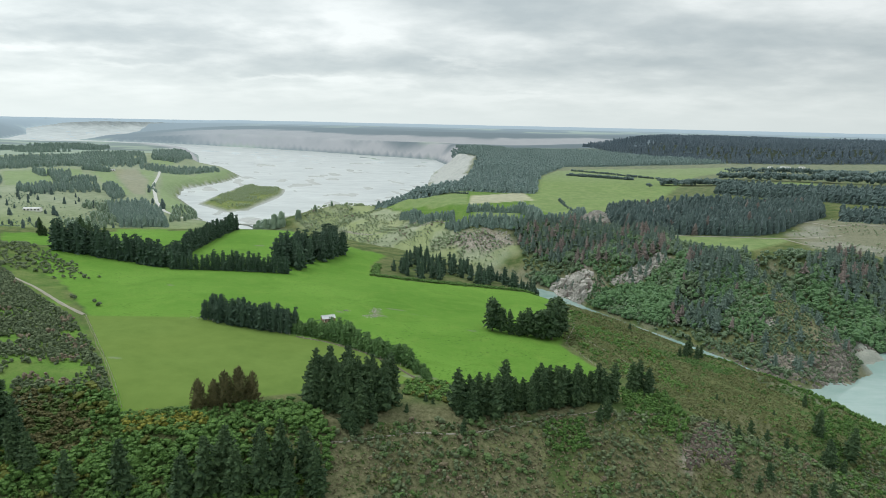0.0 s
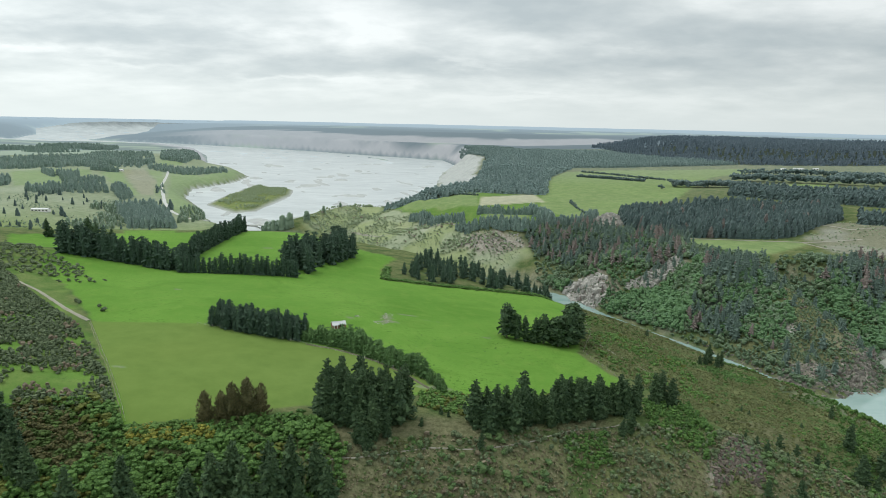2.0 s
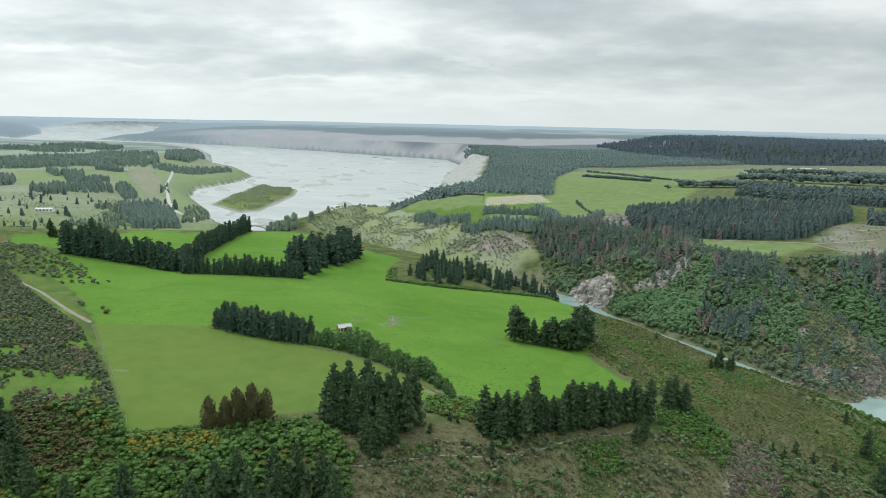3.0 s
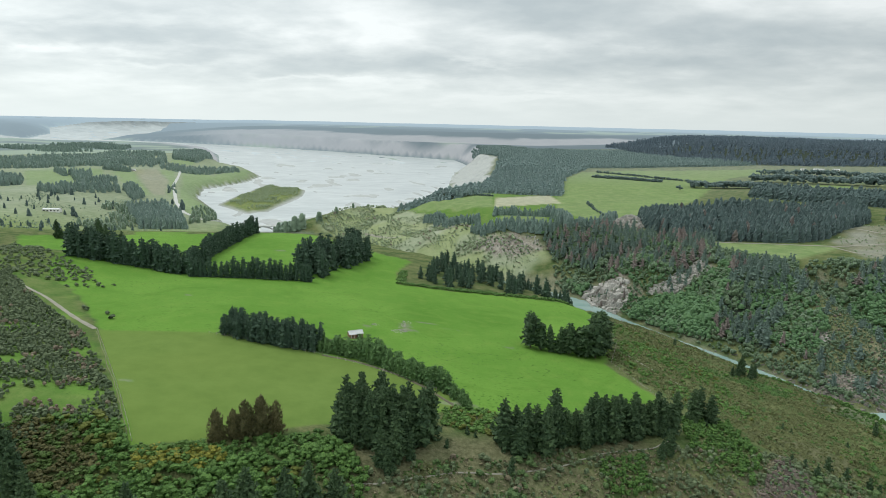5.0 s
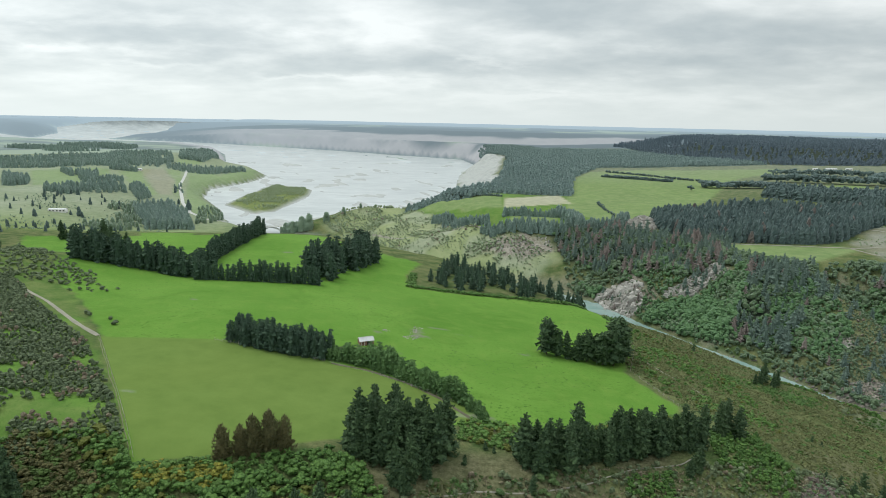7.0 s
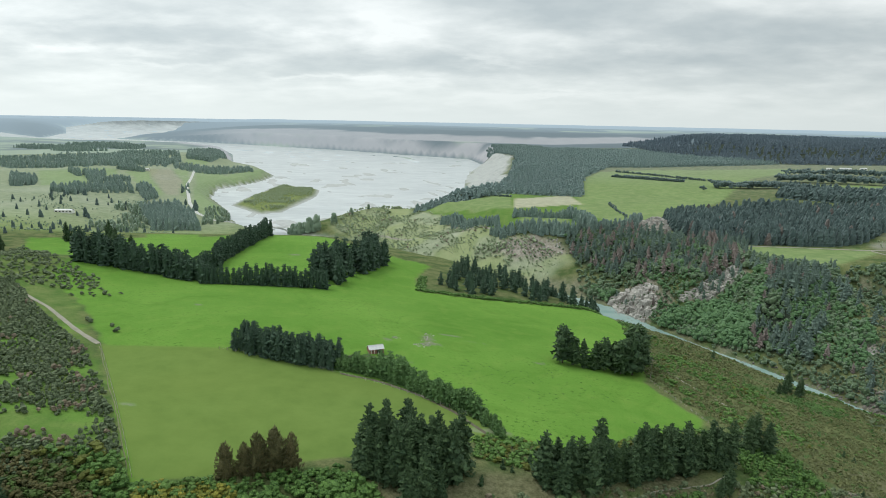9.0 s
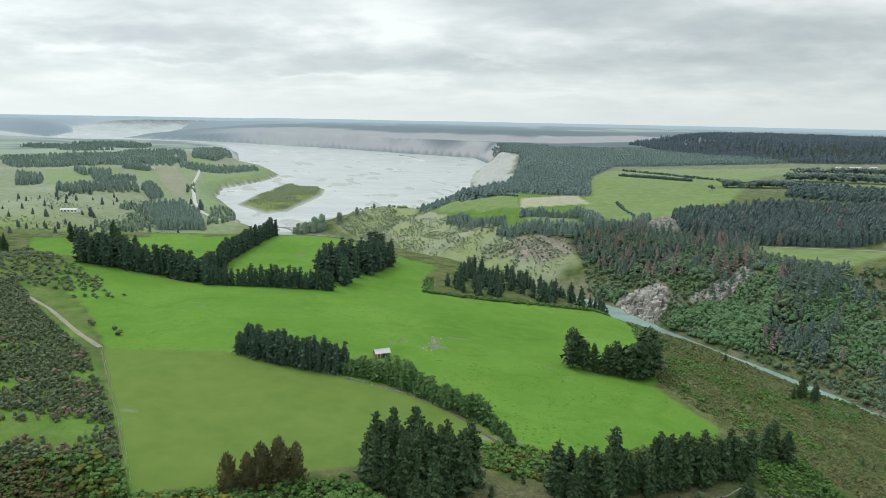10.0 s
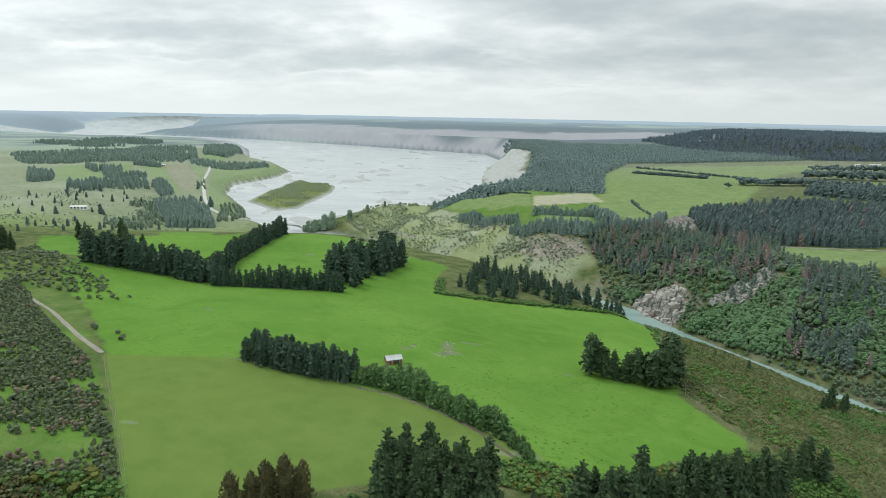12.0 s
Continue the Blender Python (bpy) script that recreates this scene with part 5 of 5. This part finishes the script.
# the blue of this forest is haze put into its colour
thicket("high_wood", spires, uneven(within(HIGH_WOOD, 6200, 10.0, 0.9), 120, 52, 0.2), HAZE_BLUE_WOODS, "dark forest on the high terrace, coloured blue for haze", "trees")

# ---- western river flats ----
W_A = [(-1560, 2040), (-1334, 2345), (-1355, 2480), (-1147, 2470), (-949, 2065), (-893, 1793), (-978, 1760), (-1144, 1790), (-1280, 1720)]
W_B = [(-1982, 2713), (-1894, 2959), (-1875, 3250), (-1529, 2970), (-1427, 2591), (-1571, 2454)]
W_C = [(-916, 1943), (-735, 2065), (-678, 1951), (-763, 1830), (-871, 1857)]
BLUFF = [(-1150, 2560), (-1100, 2750), (-1012, 2600), (-910, 2200), (-990, 2200)]
thicket("flats_wood", spires, within(W_A, 1100, 9, 0.95, thin=lambda x, y: smooth(-0.35, -0.15, ripple(x * 0.35, y, 75, 56))) + within(W_B, 700, 11, 0.95, thin=lambda x, y: smooth(-0.1, 0.1, ripple(x * 0.3, y, 110, 57))) + within(BLUFF, 400, 8, 1.0) + within(W_C, 260, 7, 0.7), HAZED_FLATS_WOODS, "dark plantations on the western flats, coloured bluish for haze", "trees")
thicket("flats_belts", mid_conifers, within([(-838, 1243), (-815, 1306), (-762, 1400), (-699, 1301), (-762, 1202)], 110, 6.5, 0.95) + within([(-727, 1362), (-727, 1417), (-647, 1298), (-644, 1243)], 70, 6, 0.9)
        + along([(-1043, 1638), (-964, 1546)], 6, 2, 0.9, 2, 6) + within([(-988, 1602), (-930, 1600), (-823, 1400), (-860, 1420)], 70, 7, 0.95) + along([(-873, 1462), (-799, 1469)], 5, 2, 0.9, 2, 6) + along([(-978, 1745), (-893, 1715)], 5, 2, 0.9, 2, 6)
        + within([(-1079, 1474), (-988, 1429), (-929, 1334), (-955, 1304)], 90, 7, 1.1) + along([(-690, 1520), (-640, 1400)], 16, 4, 0.6), HAZED_FLATS_WOODS, "conifer belts between the western fields", "trees")
W_N = [(-602, 1141), (-569, 1201), (-484, 1090), (-422, 966), (-489, 965)]
thicket("flats_conifers", mid_conifers, within(W_N, 420, 5.5, 0.95), HAZED_FLATS_WOODS, "grey-green conifer grove above the bridge", "trees")
W_W = [(-653, 1115), (-627, 1210), (-489, 955), (-548, 933), (-612, 977)]
thicket("willows", [(v * 0.62, f) for v, f in round_crowns], within(W_W, 240, 7, 0.9, thin=lambda x, y: smooth(-0.3, 0.3, ripple(x, y, 60, 40))) + within([(-439, 1020), (-410, 1045), (-490, 1270), (-500, 1180)], 60, 7, 0.8), WILLOW, "pale grey-green willows on the river flats", "trees", soft=True)
FLATS_SCRUB = [(-480, 700), (-420, 900), (-480, 1000), (-640, 1250), (-800, 1220), (-900, 1000), (-700, 760)]
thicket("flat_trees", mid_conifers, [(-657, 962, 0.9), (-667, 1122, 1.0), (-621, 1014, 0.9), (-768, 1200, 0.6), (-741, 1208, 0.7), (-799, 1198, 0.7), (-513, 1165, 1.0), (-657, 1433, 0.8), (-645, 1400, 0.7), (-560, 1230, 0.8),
         (-610, 935, 0.5), (-720, 1050, 0.6), (-560, 880, 0.6), (-690, 930, 0.5)] + within(FLATS_SCRUB, 70, 16, 0.5), HAZED_WOODS, "scattered dark trees on the western flats", "trees")
thicket("bridge_trees", [(v * [0.8, 0.8, 0.85], f) for v, f in round_crowns], [(-310, 1050, 1.2), (-304, 1049, 1.4), (-298, 1048, 1.5), (-291, 1047, 1.5), (-284, 1046, 1.6), (-277, 1045, 1.8), (-270, 1044, 1.9), (-264, 1046, 1.7), (-240, 1060, 1.3), (-215, 1080, 0.7), (-190, 1100, 0.7), (-168, 1120, 0.8), (-130, 1130, 0.6)],
        WILLOW, "tall grey-green trees beside the bridge", "trees", soft=True)
thicket("islet_bush", gorge_bushes, within([(-505, 1380), (-522, 1500), (-525, 1740), (-430, 1680), (-405, 1560), (-405, 1310), (-426, 1280)], 900, 4.2, 0.75, thin=lambda x, y: smooth(-0.5, 0.3, ripple(x, y, 40, 68))), BANK_LEAVES, "green bush covering the river islet", "bush")
thicket("flats_scrub", gorge_bushes, within(FLATS_SCRUB, 620, 5, 0.5, thin=lambda x, y: smooth(-0.1, 0.5, ripple(x, y, 70, 41))), WILLOW, "low pale scrub dotting the dry flats", "scrub")
BANK_SCRUB = [(-250, 1060), (-150, 1150), (-60, 1040), (-20, 930), (20, 880), (95, 790), (60, 770), (-40, 830), (-130, 900), (-180, 980)]
thicket("bank_scrub", gorge_bushes, uneven(within(BANK_SCRUB, 1500, 2.5, 0.6, thin=lambda x, y: smooth(-0.6, 0.4, ripple(x, y, 34, 63))), 30, 64, 0.5), BANK_LEAVES, "pale grey-green scrub on the far river bank", "scrub", dry=0.05)

# ---- scrub and bush near the brow ----
GORSE_SPOT = [(-121, 234), (-107, 236), (-97, 236), (-88, 231), (-94, 226), (-108, 228), (-122, 225)]
BRACKEN_SPOT = [(-166, 240), (-143, 239), (-134, 229), (-131, 217), (-139, 213), (-156, 214), (-172, 226)]
BROW_BUSH = [(-123, 233), (-97, 238), (-59, 248), (-42, 234), (-40, 215), (-42, 196), (-95, 190), (-150, 186), (-200, 205), (-165, 238), (-140, 244)]
brow_bushes = [bushy(150 + i, 3.4, 2.7, 60, 0.45, 12, 0.1, True) for i in range(5)]
thicket("brow_bush", brow_bushes, uneven(within(BROW_BUSH, 800, 2.25, 1.12, thin=lambda x, y: (area_distance(x, y, GORSE_SPOT) > 0) * (area_distance(x, y, BRACKEN_SPOT) > 0)), 14, 50, 0.35), BROADLEAF, "bright green broadleaf bush with yellow gorse", "bush",
        dry=lambda x, y: 0.25 if x < -125 else 0.05)
thicket("gorse_patch", brow_bushes, within(GORSE_SPOT, 190, 1.6, 0.95), GORSE, "yellow-flowering gorse beside the paddock", "gorse", dry=0.4)
thicket("bracken_patch", brow_bushes, within(BRACKEN_SPOT, 260, 1.8, 0.8), BRACKEN, "browned bracken and low shrubs on the brow", "bracken", dry=0.38)
WEST_SCRUB = [(-310, 436), (-250, 375), (-200, 331), (-156, 276), (-133, 245), (-200, 215), (-330, 300)]
low_scrubs = [bushy(140 + i, 2.0, 1.25, 6, 0.5, 3, 0.1, True) for i in range(8)]
thicket("west_scrub", low_scrubs, within(WEST_SCRUB, 3900, 1.65, 1.2, thin=lambda x, y: smooth(-0.9, 0.15, ripple(x, y, 20, 42) + (y - 288) / 150)), SCRUB, "grey-green scrub with browned bushes on the western hill", "scrub",
        dry=lambda x, y: 0.75 if ripple(x, y, 13, 43) > 0.62 else 0.03)
HILL_SCRUB = [(-450, 640), (-321, 498), (-275, 470), (-255, 440), (-290, 428), (-420, 470)]
thicket("hill_scrub", scrubs, within(HILL_SCRUB, 700, 2.6, 1.3), SCRUB, "grey-green scrub on the far western rise", "scrub")
thicket("paddock_bushes", scrubs, [(-222, 372, 1.6), (-219, 369, 1.5), (-205, 365, 1.4), (-200, 362, 1.2), (-198, 357, 1.2), (-262, 420, 1.2), (-255, 428, 1.4), (-248, 432, 1.3), (-243, 428, 1.2), (-258, 425, 1.3), (-250, 425, 1.1), (-240, 436, 1.1)],
        SCRUB, "a few low bushes in the paddock grass", "bush")
EAST_SCRUB = [(82, 392), (97, 352), (112, 305), (140, 284), (200, 285), (272, 305), (286, 345), (280, 392), (262, 426), (225, 482), (190, 515), (150, 575), (108, 600)]
thicket("east_heath", heaths, uneven(within(EAST_SCRUB, 6600, 1.45, 1.25), 18, 55, 0.35), HEATH, "low brown-green heath on the slope to the gorge", "scrub", dry=lambda x, y: 0.9 if ripple(x, y, 32, 44) > 0.3 else 0.08)
thicket("slope_green_scrub", scrubs, uneven(within([(90, 396), (100, 356), (112, 322), (140, 330), (150, 380), (150, 440), (130, 480), (104, 490)], 420, 2.0, 0.9, thin=lambda x, y: smooth(-0.4, 0.3, ripple(x, y, 22, 82))) + within(EAST_SCRUB, 320, 2.4, 0.8, thin=lambda x, y: smooth(0.0, 0.5, ripple(x, y, 30, 83))), 9, 84, 0.4), BROADLEAF, "bright green low scrub among the heath", "scrub", dry=0.1)
thicket("east_bushes", bushes, within(EAST_SCRUB, 220, 2.0, 0.5, thin=lambda x, y: smooth(0.1, 0.6, ripple(x, y, 40, 45))) + within([(95, 308), (121, 316), (119, 280), (110, 262), (88, 276)], 150, 2.0, 0.8)
        + within([(46, 258), (65, 265), (66, 250), (48, 244)], 70, 1.8, 0.7) + within([(200, 260), (250, 300), (265, 370), (235, 390), (215, 330), (185, 270)], 200, 2.2, 0.75), BROADLEAF, "green shrubs among the heath", "bush")
thicket("crest_bush", gorge_bushes, uneven(along([(185, 448), (213, 448), (240, 438), (257, 420), (271, 388), (279, 366), (279, 338), (272, 316)], 2.0, 1.6, 0.40, 4, 2.6), 12, 81, 0.5), BROADLEAF, "green bush along the edge of the heath slope", "bush")
BANK = [(-40, 232), (-10, 246), (10, 250), (40, 262), (75, 272), (118, 284), (150, 285), (205, 290), (262, 330), (275, 260), (220, 190), (100, 190), (-20, 190), (-45, 200)]
thicket("bank_tussock", tussocks, within(BANK, 7500, 0.9, 1.0), TUSSOCK, "dry tussock and sprigs on the steep bank", "grass", dry=lambda x, y: 0.6 if ripple(x, y, 16, 65) > 0.1 else 0.15)
thicket("bank_brush", low_scrubs, uneven(within(BANK, 2700, 1.2, 0.95, thin=lambda x, y: smooth(-0.7, 0.3, ripple(x, y, 14, 66))), 7, 69, 0.5), SCRUB, "grey-green brush among the dry bank grass", "scrub", dry=0.08)
thicket("bank_heath", heaths, uneven(within(BANK, 1500, 1.4, 1.2, thin=lambda x, y: smooth(-0.3, 0.5, ripple(x, y, 20, 70))), 7, 71, 0.5), HEATH, "dark low heath on the steep bank", "scrub", dry=0.4)
thicket("bank_shrubs", scrubs, uneven(within(BANK, 800, 1.3, 1.05, thin=lambda x, y: smooth(-0.1, 0.5, ripple(x, y, 22, 46) + 0.45 * (x < 15) + 0.3 * (x > 150))), 6, 51, 0.6), BANK_SHRUB, "green shrubs scattered over the steep bank", "bush", dry=0.03)
CORNER = [(-14, 284), (-6, 290), (20, 283), (52, 303), (88, 326), (98, 318), (70, 292), (40, 276), (12, 262), (-16, 268)]
thicket("corner_scrub", scrubs, within(CORNER, 640, 1.4, 0.95), BROADLEAF, "green and yellowed scrub at the paddock corner", "scrub", dry=0.2)
thicket("stand_edge_scrub", scrubs, along([(-62, 600), (-58, 548), (-20, 552), (53, 568), (95, 585)], 1.6, 1.5, 1.3, 2, 2.5), BROADLEAF, "green scrub edging the lower stand", "scrub")

TUFT_GROUND = [(0, 300), (20, 292), (88, 348), (80, 370), (30, 388), (-20, 380), (-40, 350), (-20, 320)]
thicket("paddock_tufts", heaths, within(TUFT_GROUND, 240, 2.4, 0.42, thin=lambda x, y: smooth(-0.2, 0.5, ripple(x, y, 16, 85))), RUSH, "dark green rush tufts in the grazed grass", "grass")
for spot in (([(-47, 400), (-44, 418), (-39, 416), (-40, 395)], 34), ([(-50, 392), (-46, 386), (-39, 392), (-41, 398)], 50), ([(-66, 366), (-60, 367), (-56, 361), (-58, 359)], 44), ([(-62, 398), (-60, 400), (-57, 398), (-59, 396)], 14)):
    thicket("rubble_heap", chunks, within(spot[0], spot[1], 0.5, 0.55), STONE, "pale broken rubble lying in the paddock grass", "rubble", (0.35, 1.2), sink=0.15)
thicket("yard_bushes", scrubs, [(-74, 358, 1.5), (-72, 356, 1.3), (-70, 357, 1.6), (-76, 356, 1.2), (-69, 360, 1.0), (-66, 357, 1.2), (-78, 354, 1.4)], SCRUB, "grey-green bushes beside the farm shed", "bush")

# ---- buildings and small things ----
def box(bm, x, y, z, sx, sy, sz, tilt=None):
    m = Matrix.Translation((x, y, z)) @ (tilt or Matrix()) @ Matrix.Diagonal((sx, sy, sz, 1))
    bmesh.ops.create_cube(bm, size=1.0, matrix=m)


def block(name, parent, material, *boxes, bevel=0.0, label=""):
    """One mesh part made of boxes (x, y, z centre, sizes, optional tilt)."""
    bm = bmesh.new()
    for b in boxes:
        box(bm, *b)
    if bevel:
        bmesh.ops.bevel(bm, geom=bm.edges[:], offset=bevel, segments=1, affect="EDGES")
    me = bpy.data.meshes.new(name)
    bm.to_mesh(me)
    bm.free()
    me.materials.append(material)
    return part(name, me, parent, label)


IRON = solid("weathered_roof_iron", (0.38, 0.39, 0.40), (0.54, 0.55, 0.55), 1.2, 0.45, 0.2)
RUST_BOARD = solid("red_brown_boards", (0.16, 0.075, 0.055), (0.27, 0.14, 0.10), 2.0, 0.85)
TIMBER = solid("grey_timber", (0.24, 0.21, 0.17), (0.42, 0.38, 0.32), 3.0, 0.9)
WHITE_WALL = solid("white_wall_paint", (0.70, 0.70, 0.66), (0.82, 0.82, 0.79), 1.0, 0.7)
# near-black colour in place of the shade inside openings
GAP_SHADE = solid("opening_shade", (0.025, 0.022, 0.02), (0.05, 0.045, 0.04), 1.0, 0.8)
CONCRETE = solid("bridge_concrete", (0.42, 0.42, 0.39), (0.56, 0.56, 0.53), 0.8, 0.85)
WIRE = solid("fence_wire", (0.30, 0.30, 0.30), (0.45, 0.45, 0.44), 4.0, 0.5, 0.6)


def build_shed():
    shed = tagged(new("farm_shed"), "small red-brown farm shed with pale iron roof", "shed")
    shed.matrix_basis = pose(-67, 369, top(-67, 369), 0, 0, 24)
    long, deep, high, rise = 7.6, 5.2, 2.6, 1.5
    block("back_wall", shed, RUST_BOARD, (0, deep / 2, high / 2 - 0.3, long, 0.12, high + 0.6), bevel=0.02)
    for sx in (-1, 1):
        block("end_wall", shed, RUST_BOARD, (sx * (long / 2 - 0.06), 0, high / 2 - 0.3, 0.12, deep - 0.13, high + 0.6), bevel=0.02)
    block("front_wall", shed, RUST_BOARD, (-long / 4, -deep / 2, high / 2 - 0.3, long / 2, 0.12, high + 0.6), bevel=0.02)
    block("front_wall", shed, RUST_BOARD, (long / 2 - 0.6, -deep / 2, high / 2 - 0.3, 1.2, 0.12, high + 0.6), bevel=0.02)
    for x in (-2.9, -1.3, 1.1, 2.3):
        block("post", shed, WHITE_WALL, (x, -deep / 2 - 0.12, high / 2 - 0.2, 0.22, 0.12, high + 0.4), bevel=0.02)
    # dark sheet set inside the open bay for the interior shade
    block("doorway", shed, GAP_SHADE, (1.6, -deep / 2 + 1.2, high / 2 - 0.1, 2.9, 0.1, high - 0.2))
    block("window", shed, GAP_SHADE, (-2.5, -deep / 2 - 0.07, 1.6, 0.9, 0.04, 0.7))
    slope = math.atan2(rise, deep / 2 + 0.4)
    for s in (-1, 1):
        side = block("roof_slope", shed, IRON, (0, s * (deep / 4 + 0.18), high + rise / 2 - 0.08, long + 0.7, (deep / 2 + 0.4) / math.cos(slope), 0.06, Matrix.Rotation(-s * slope, 4, "X")), label="pale weathered iron roof")
        for i in range(18):
            block("rib", side, IRON, (-long / 2 - 0.2 + i * (long + 0.4) / 17, s * (deep / 4 + 0.18), high + rise / 2 - 0.04, 0.06, (deep / 2 + 0.4) / math.cos(slope), 0.06, Matrix.Rotation(-s * slope, 4, "X")))
    block("ridge_cap", shed, IRON, (0, 0, high + rise - 0.02, long + 0.7, 0.4, 0.08), bevel=0.02)
    gable = bmesh.new()
    for sx in (-1, 1):
        a = [gable.verts.new((sx * (long / 2 - 0.06) + o, y, z)) for o in (-0.05, 0.05) for y, z in ((-deep / 2, high), (deep / 2, high), (0, high + rise - 0.12))]
        for f in ((0, 2, 1), (3, 4, 5), (0, 1, 4, 3), (1, 2, 5, 4), (2, 0, 3, 5)):
            gable.faces.new([a[i] for i in f])
    bmesh.ops.recalc_face_normals(gable, faces=gable.faces[:])
    me = bpy.data.meshes.new("gable")
    gable.to_mesh(me)
    gable.free()
    me.materials.append(RUST_BOARD)
    part("gable", me, shed)


def build_fence(line, step, label):
    """Post and wire fence that follows the ground."""
    fence = tagged(new("wire_fence"), label, "fence")
    fence.location = (*line[0], top(*line[0]))
    post = bpy.data.meshes.new("post")
    bm = bmesh.new()
    bmesh.ops.create_cone(bm, cap_ends=True, segments=7, radius1=0.11, radius2=0.09, depth=1.9)
    bm.to_mesh(post)
    bm.free()
    post.materials.append(TIMBER)
    heads = []
    for (ax, ay), (bx, by) in zip(line, line[1:]):
        n = max(1, round(math.hypot(bx - ax, by - ay) / step))
        heads += [(ax + (bx - ax) * i / n, ay + (by - ay) * i / n) for i in range(n)]
    heads.append(line[-1])
    base = Vector(fence.location)
    spots = [Vector((x, y, top(x, y))) - base for x, y in heads]
    for p in spots:
        part("post", post, fence).location = p + Vector((0, 0, 0.45))
    for h in (0.45, 0.8, 1.15):
        cu = bpy.data.curves.new("wire", "CURVE")
        cu.dimensions, cu.bevel_depth, cu.bevel_resolution = "3D", 0.012, 0
        sp = cu.splines.new("POLY")
        sp.points.add(len(spots) - 1)
        for q, p in zip(sp.points, spots):
            q.co = (p.x, p.y, p.z + h, 1)
        cu.materials.append(WIRE)
        part("wire", cu, fence)


def build_bridge():
    bridge = tagged(new("arch_bridge"), "pale concrete arch bridge over the river narrows", "bridge")
    bridge.matrix_basis = pose(-338, 1058, WATER, 0, 0, 3)
    deck = 9.5
    block("deck", bridge, CONCRETE, (0, 0, deck, 78, 7, 0.9), bevel=0.05)
    for y in (-3.3, 3.3):
        rail = block("parapet", bridge, CONCRETE, (0, y, deck + 1.35, 78, 0.25, 0.2), bevel=0.02)
        for i in range(27):
            block("baluster", rail, CONCRETE, (-38 + i * 2.92, y, deck + 0.85, 0.25, 0.2, 0.9))
    for x in (-24, 24):
        block("pier", bridge, CONCRETE, (x, 0, deck / 2 - 1.6, 2.4, 6.2, deck + 2.2), bevel=0.1)
    for y in (-2.6, 2.6):
        bm = bmesh.new()
        n = 16
        for i in range(n):
            a, b = (math.pi * (k / n) for k in (i, i + 1))
            p, q = Vector((-23 * math.cos(a), y, 1.0 + 7.4 * math.sin(a))), Vector((-23 * math.cos(b), y, 1.0 + 7.4 * math.sin(b)))
            mid, way = (p + q) / 2, q - p
            box(bm, *mid, way.length * 1.04, 0.9, 1.0, Matrix.Rotation(-math.atan2(way.z, way.x), 4, "Y"))
        me = bpy.data.meshes.new("arch")
        bm.to_mesh(me)
        bm.free()
        me.materials.append(CONCRETE)
        part("arch", me, bridge)
        for x in (-16, -9, 9, 16):
            z = 1.0 + 7.4 * math.sin(math.acos(max(-1, min(1, -x / 23))))
            block("spandrel_post", bridge, CONCRETE, (x, y, (z + deck) / 2, 0.7, 0.7, max(deck - z, 0.3)))


def build_house(x, y, turn, long, deep, high, label):
    house = tagged(new("farm_building"), label, "building", "far farm buildings")
    house.matrix_basis = pose(x, y, top(x, y), 0, 0, turn)
    block("wall", house, WHITE_WALL, (0, 0, high / 2 - 0.6, long, deep, high + 1.2), bevel=0.03)
    slope = math.atan2(1.3, deep / 2)
    for s in (-1, 1):
        block("roof", house, IRON, (0, s * deep / 4, high + 0.68, long + 0.8, (deep / 2 + 0.5) / math.cos(slope), 0.15, Matrix.Rotation(-s * slope, 4, "X")))
    n = max(2, int(long / 5))
    for i in range(n):
        block("window", house, GAP_SHADE, (-long / 2 + (i + 0.5) * long / n, -deep / 2 - 0.02, high * 0.5, long / n * 0.5, 0.06, high * 0.5))


build_shed()
build_fence([(-194, 336), (-153, 277), (-132, 246), (-126, 237)], 4.0, "post and wire fence along the grazed paddock")
build_fence([(-140, 345), (-110, 340), (-82, 334), (-53, 325), (-26, 311), (-12, 300)], 4.5, "post and wire fence along the foot of the hedge")
build_fence([(95, 338), (90, 362), (82, 390), (100, 448), (108, 540)], 5.0, "post and wire fence at the eastern paddock edge")
build_bridge()
build_house(-660, 1022, 8, 26, 9, 4.0, "long low white building on the dry flats")
build_house(-900, 1745, 10, 16, 9, 4.0, "white farm house among western trees")
build_house(905, 1690, -10, 24, 10, 5.0, "white farm shed on the far terrace")
build_house(960, 1710, -10, 14, 9, 4.0, "white farm house on the far terrace")
build_house(870, 1700, -10, 10, 8, 4.0, "small white outbuilding on the far terrace")
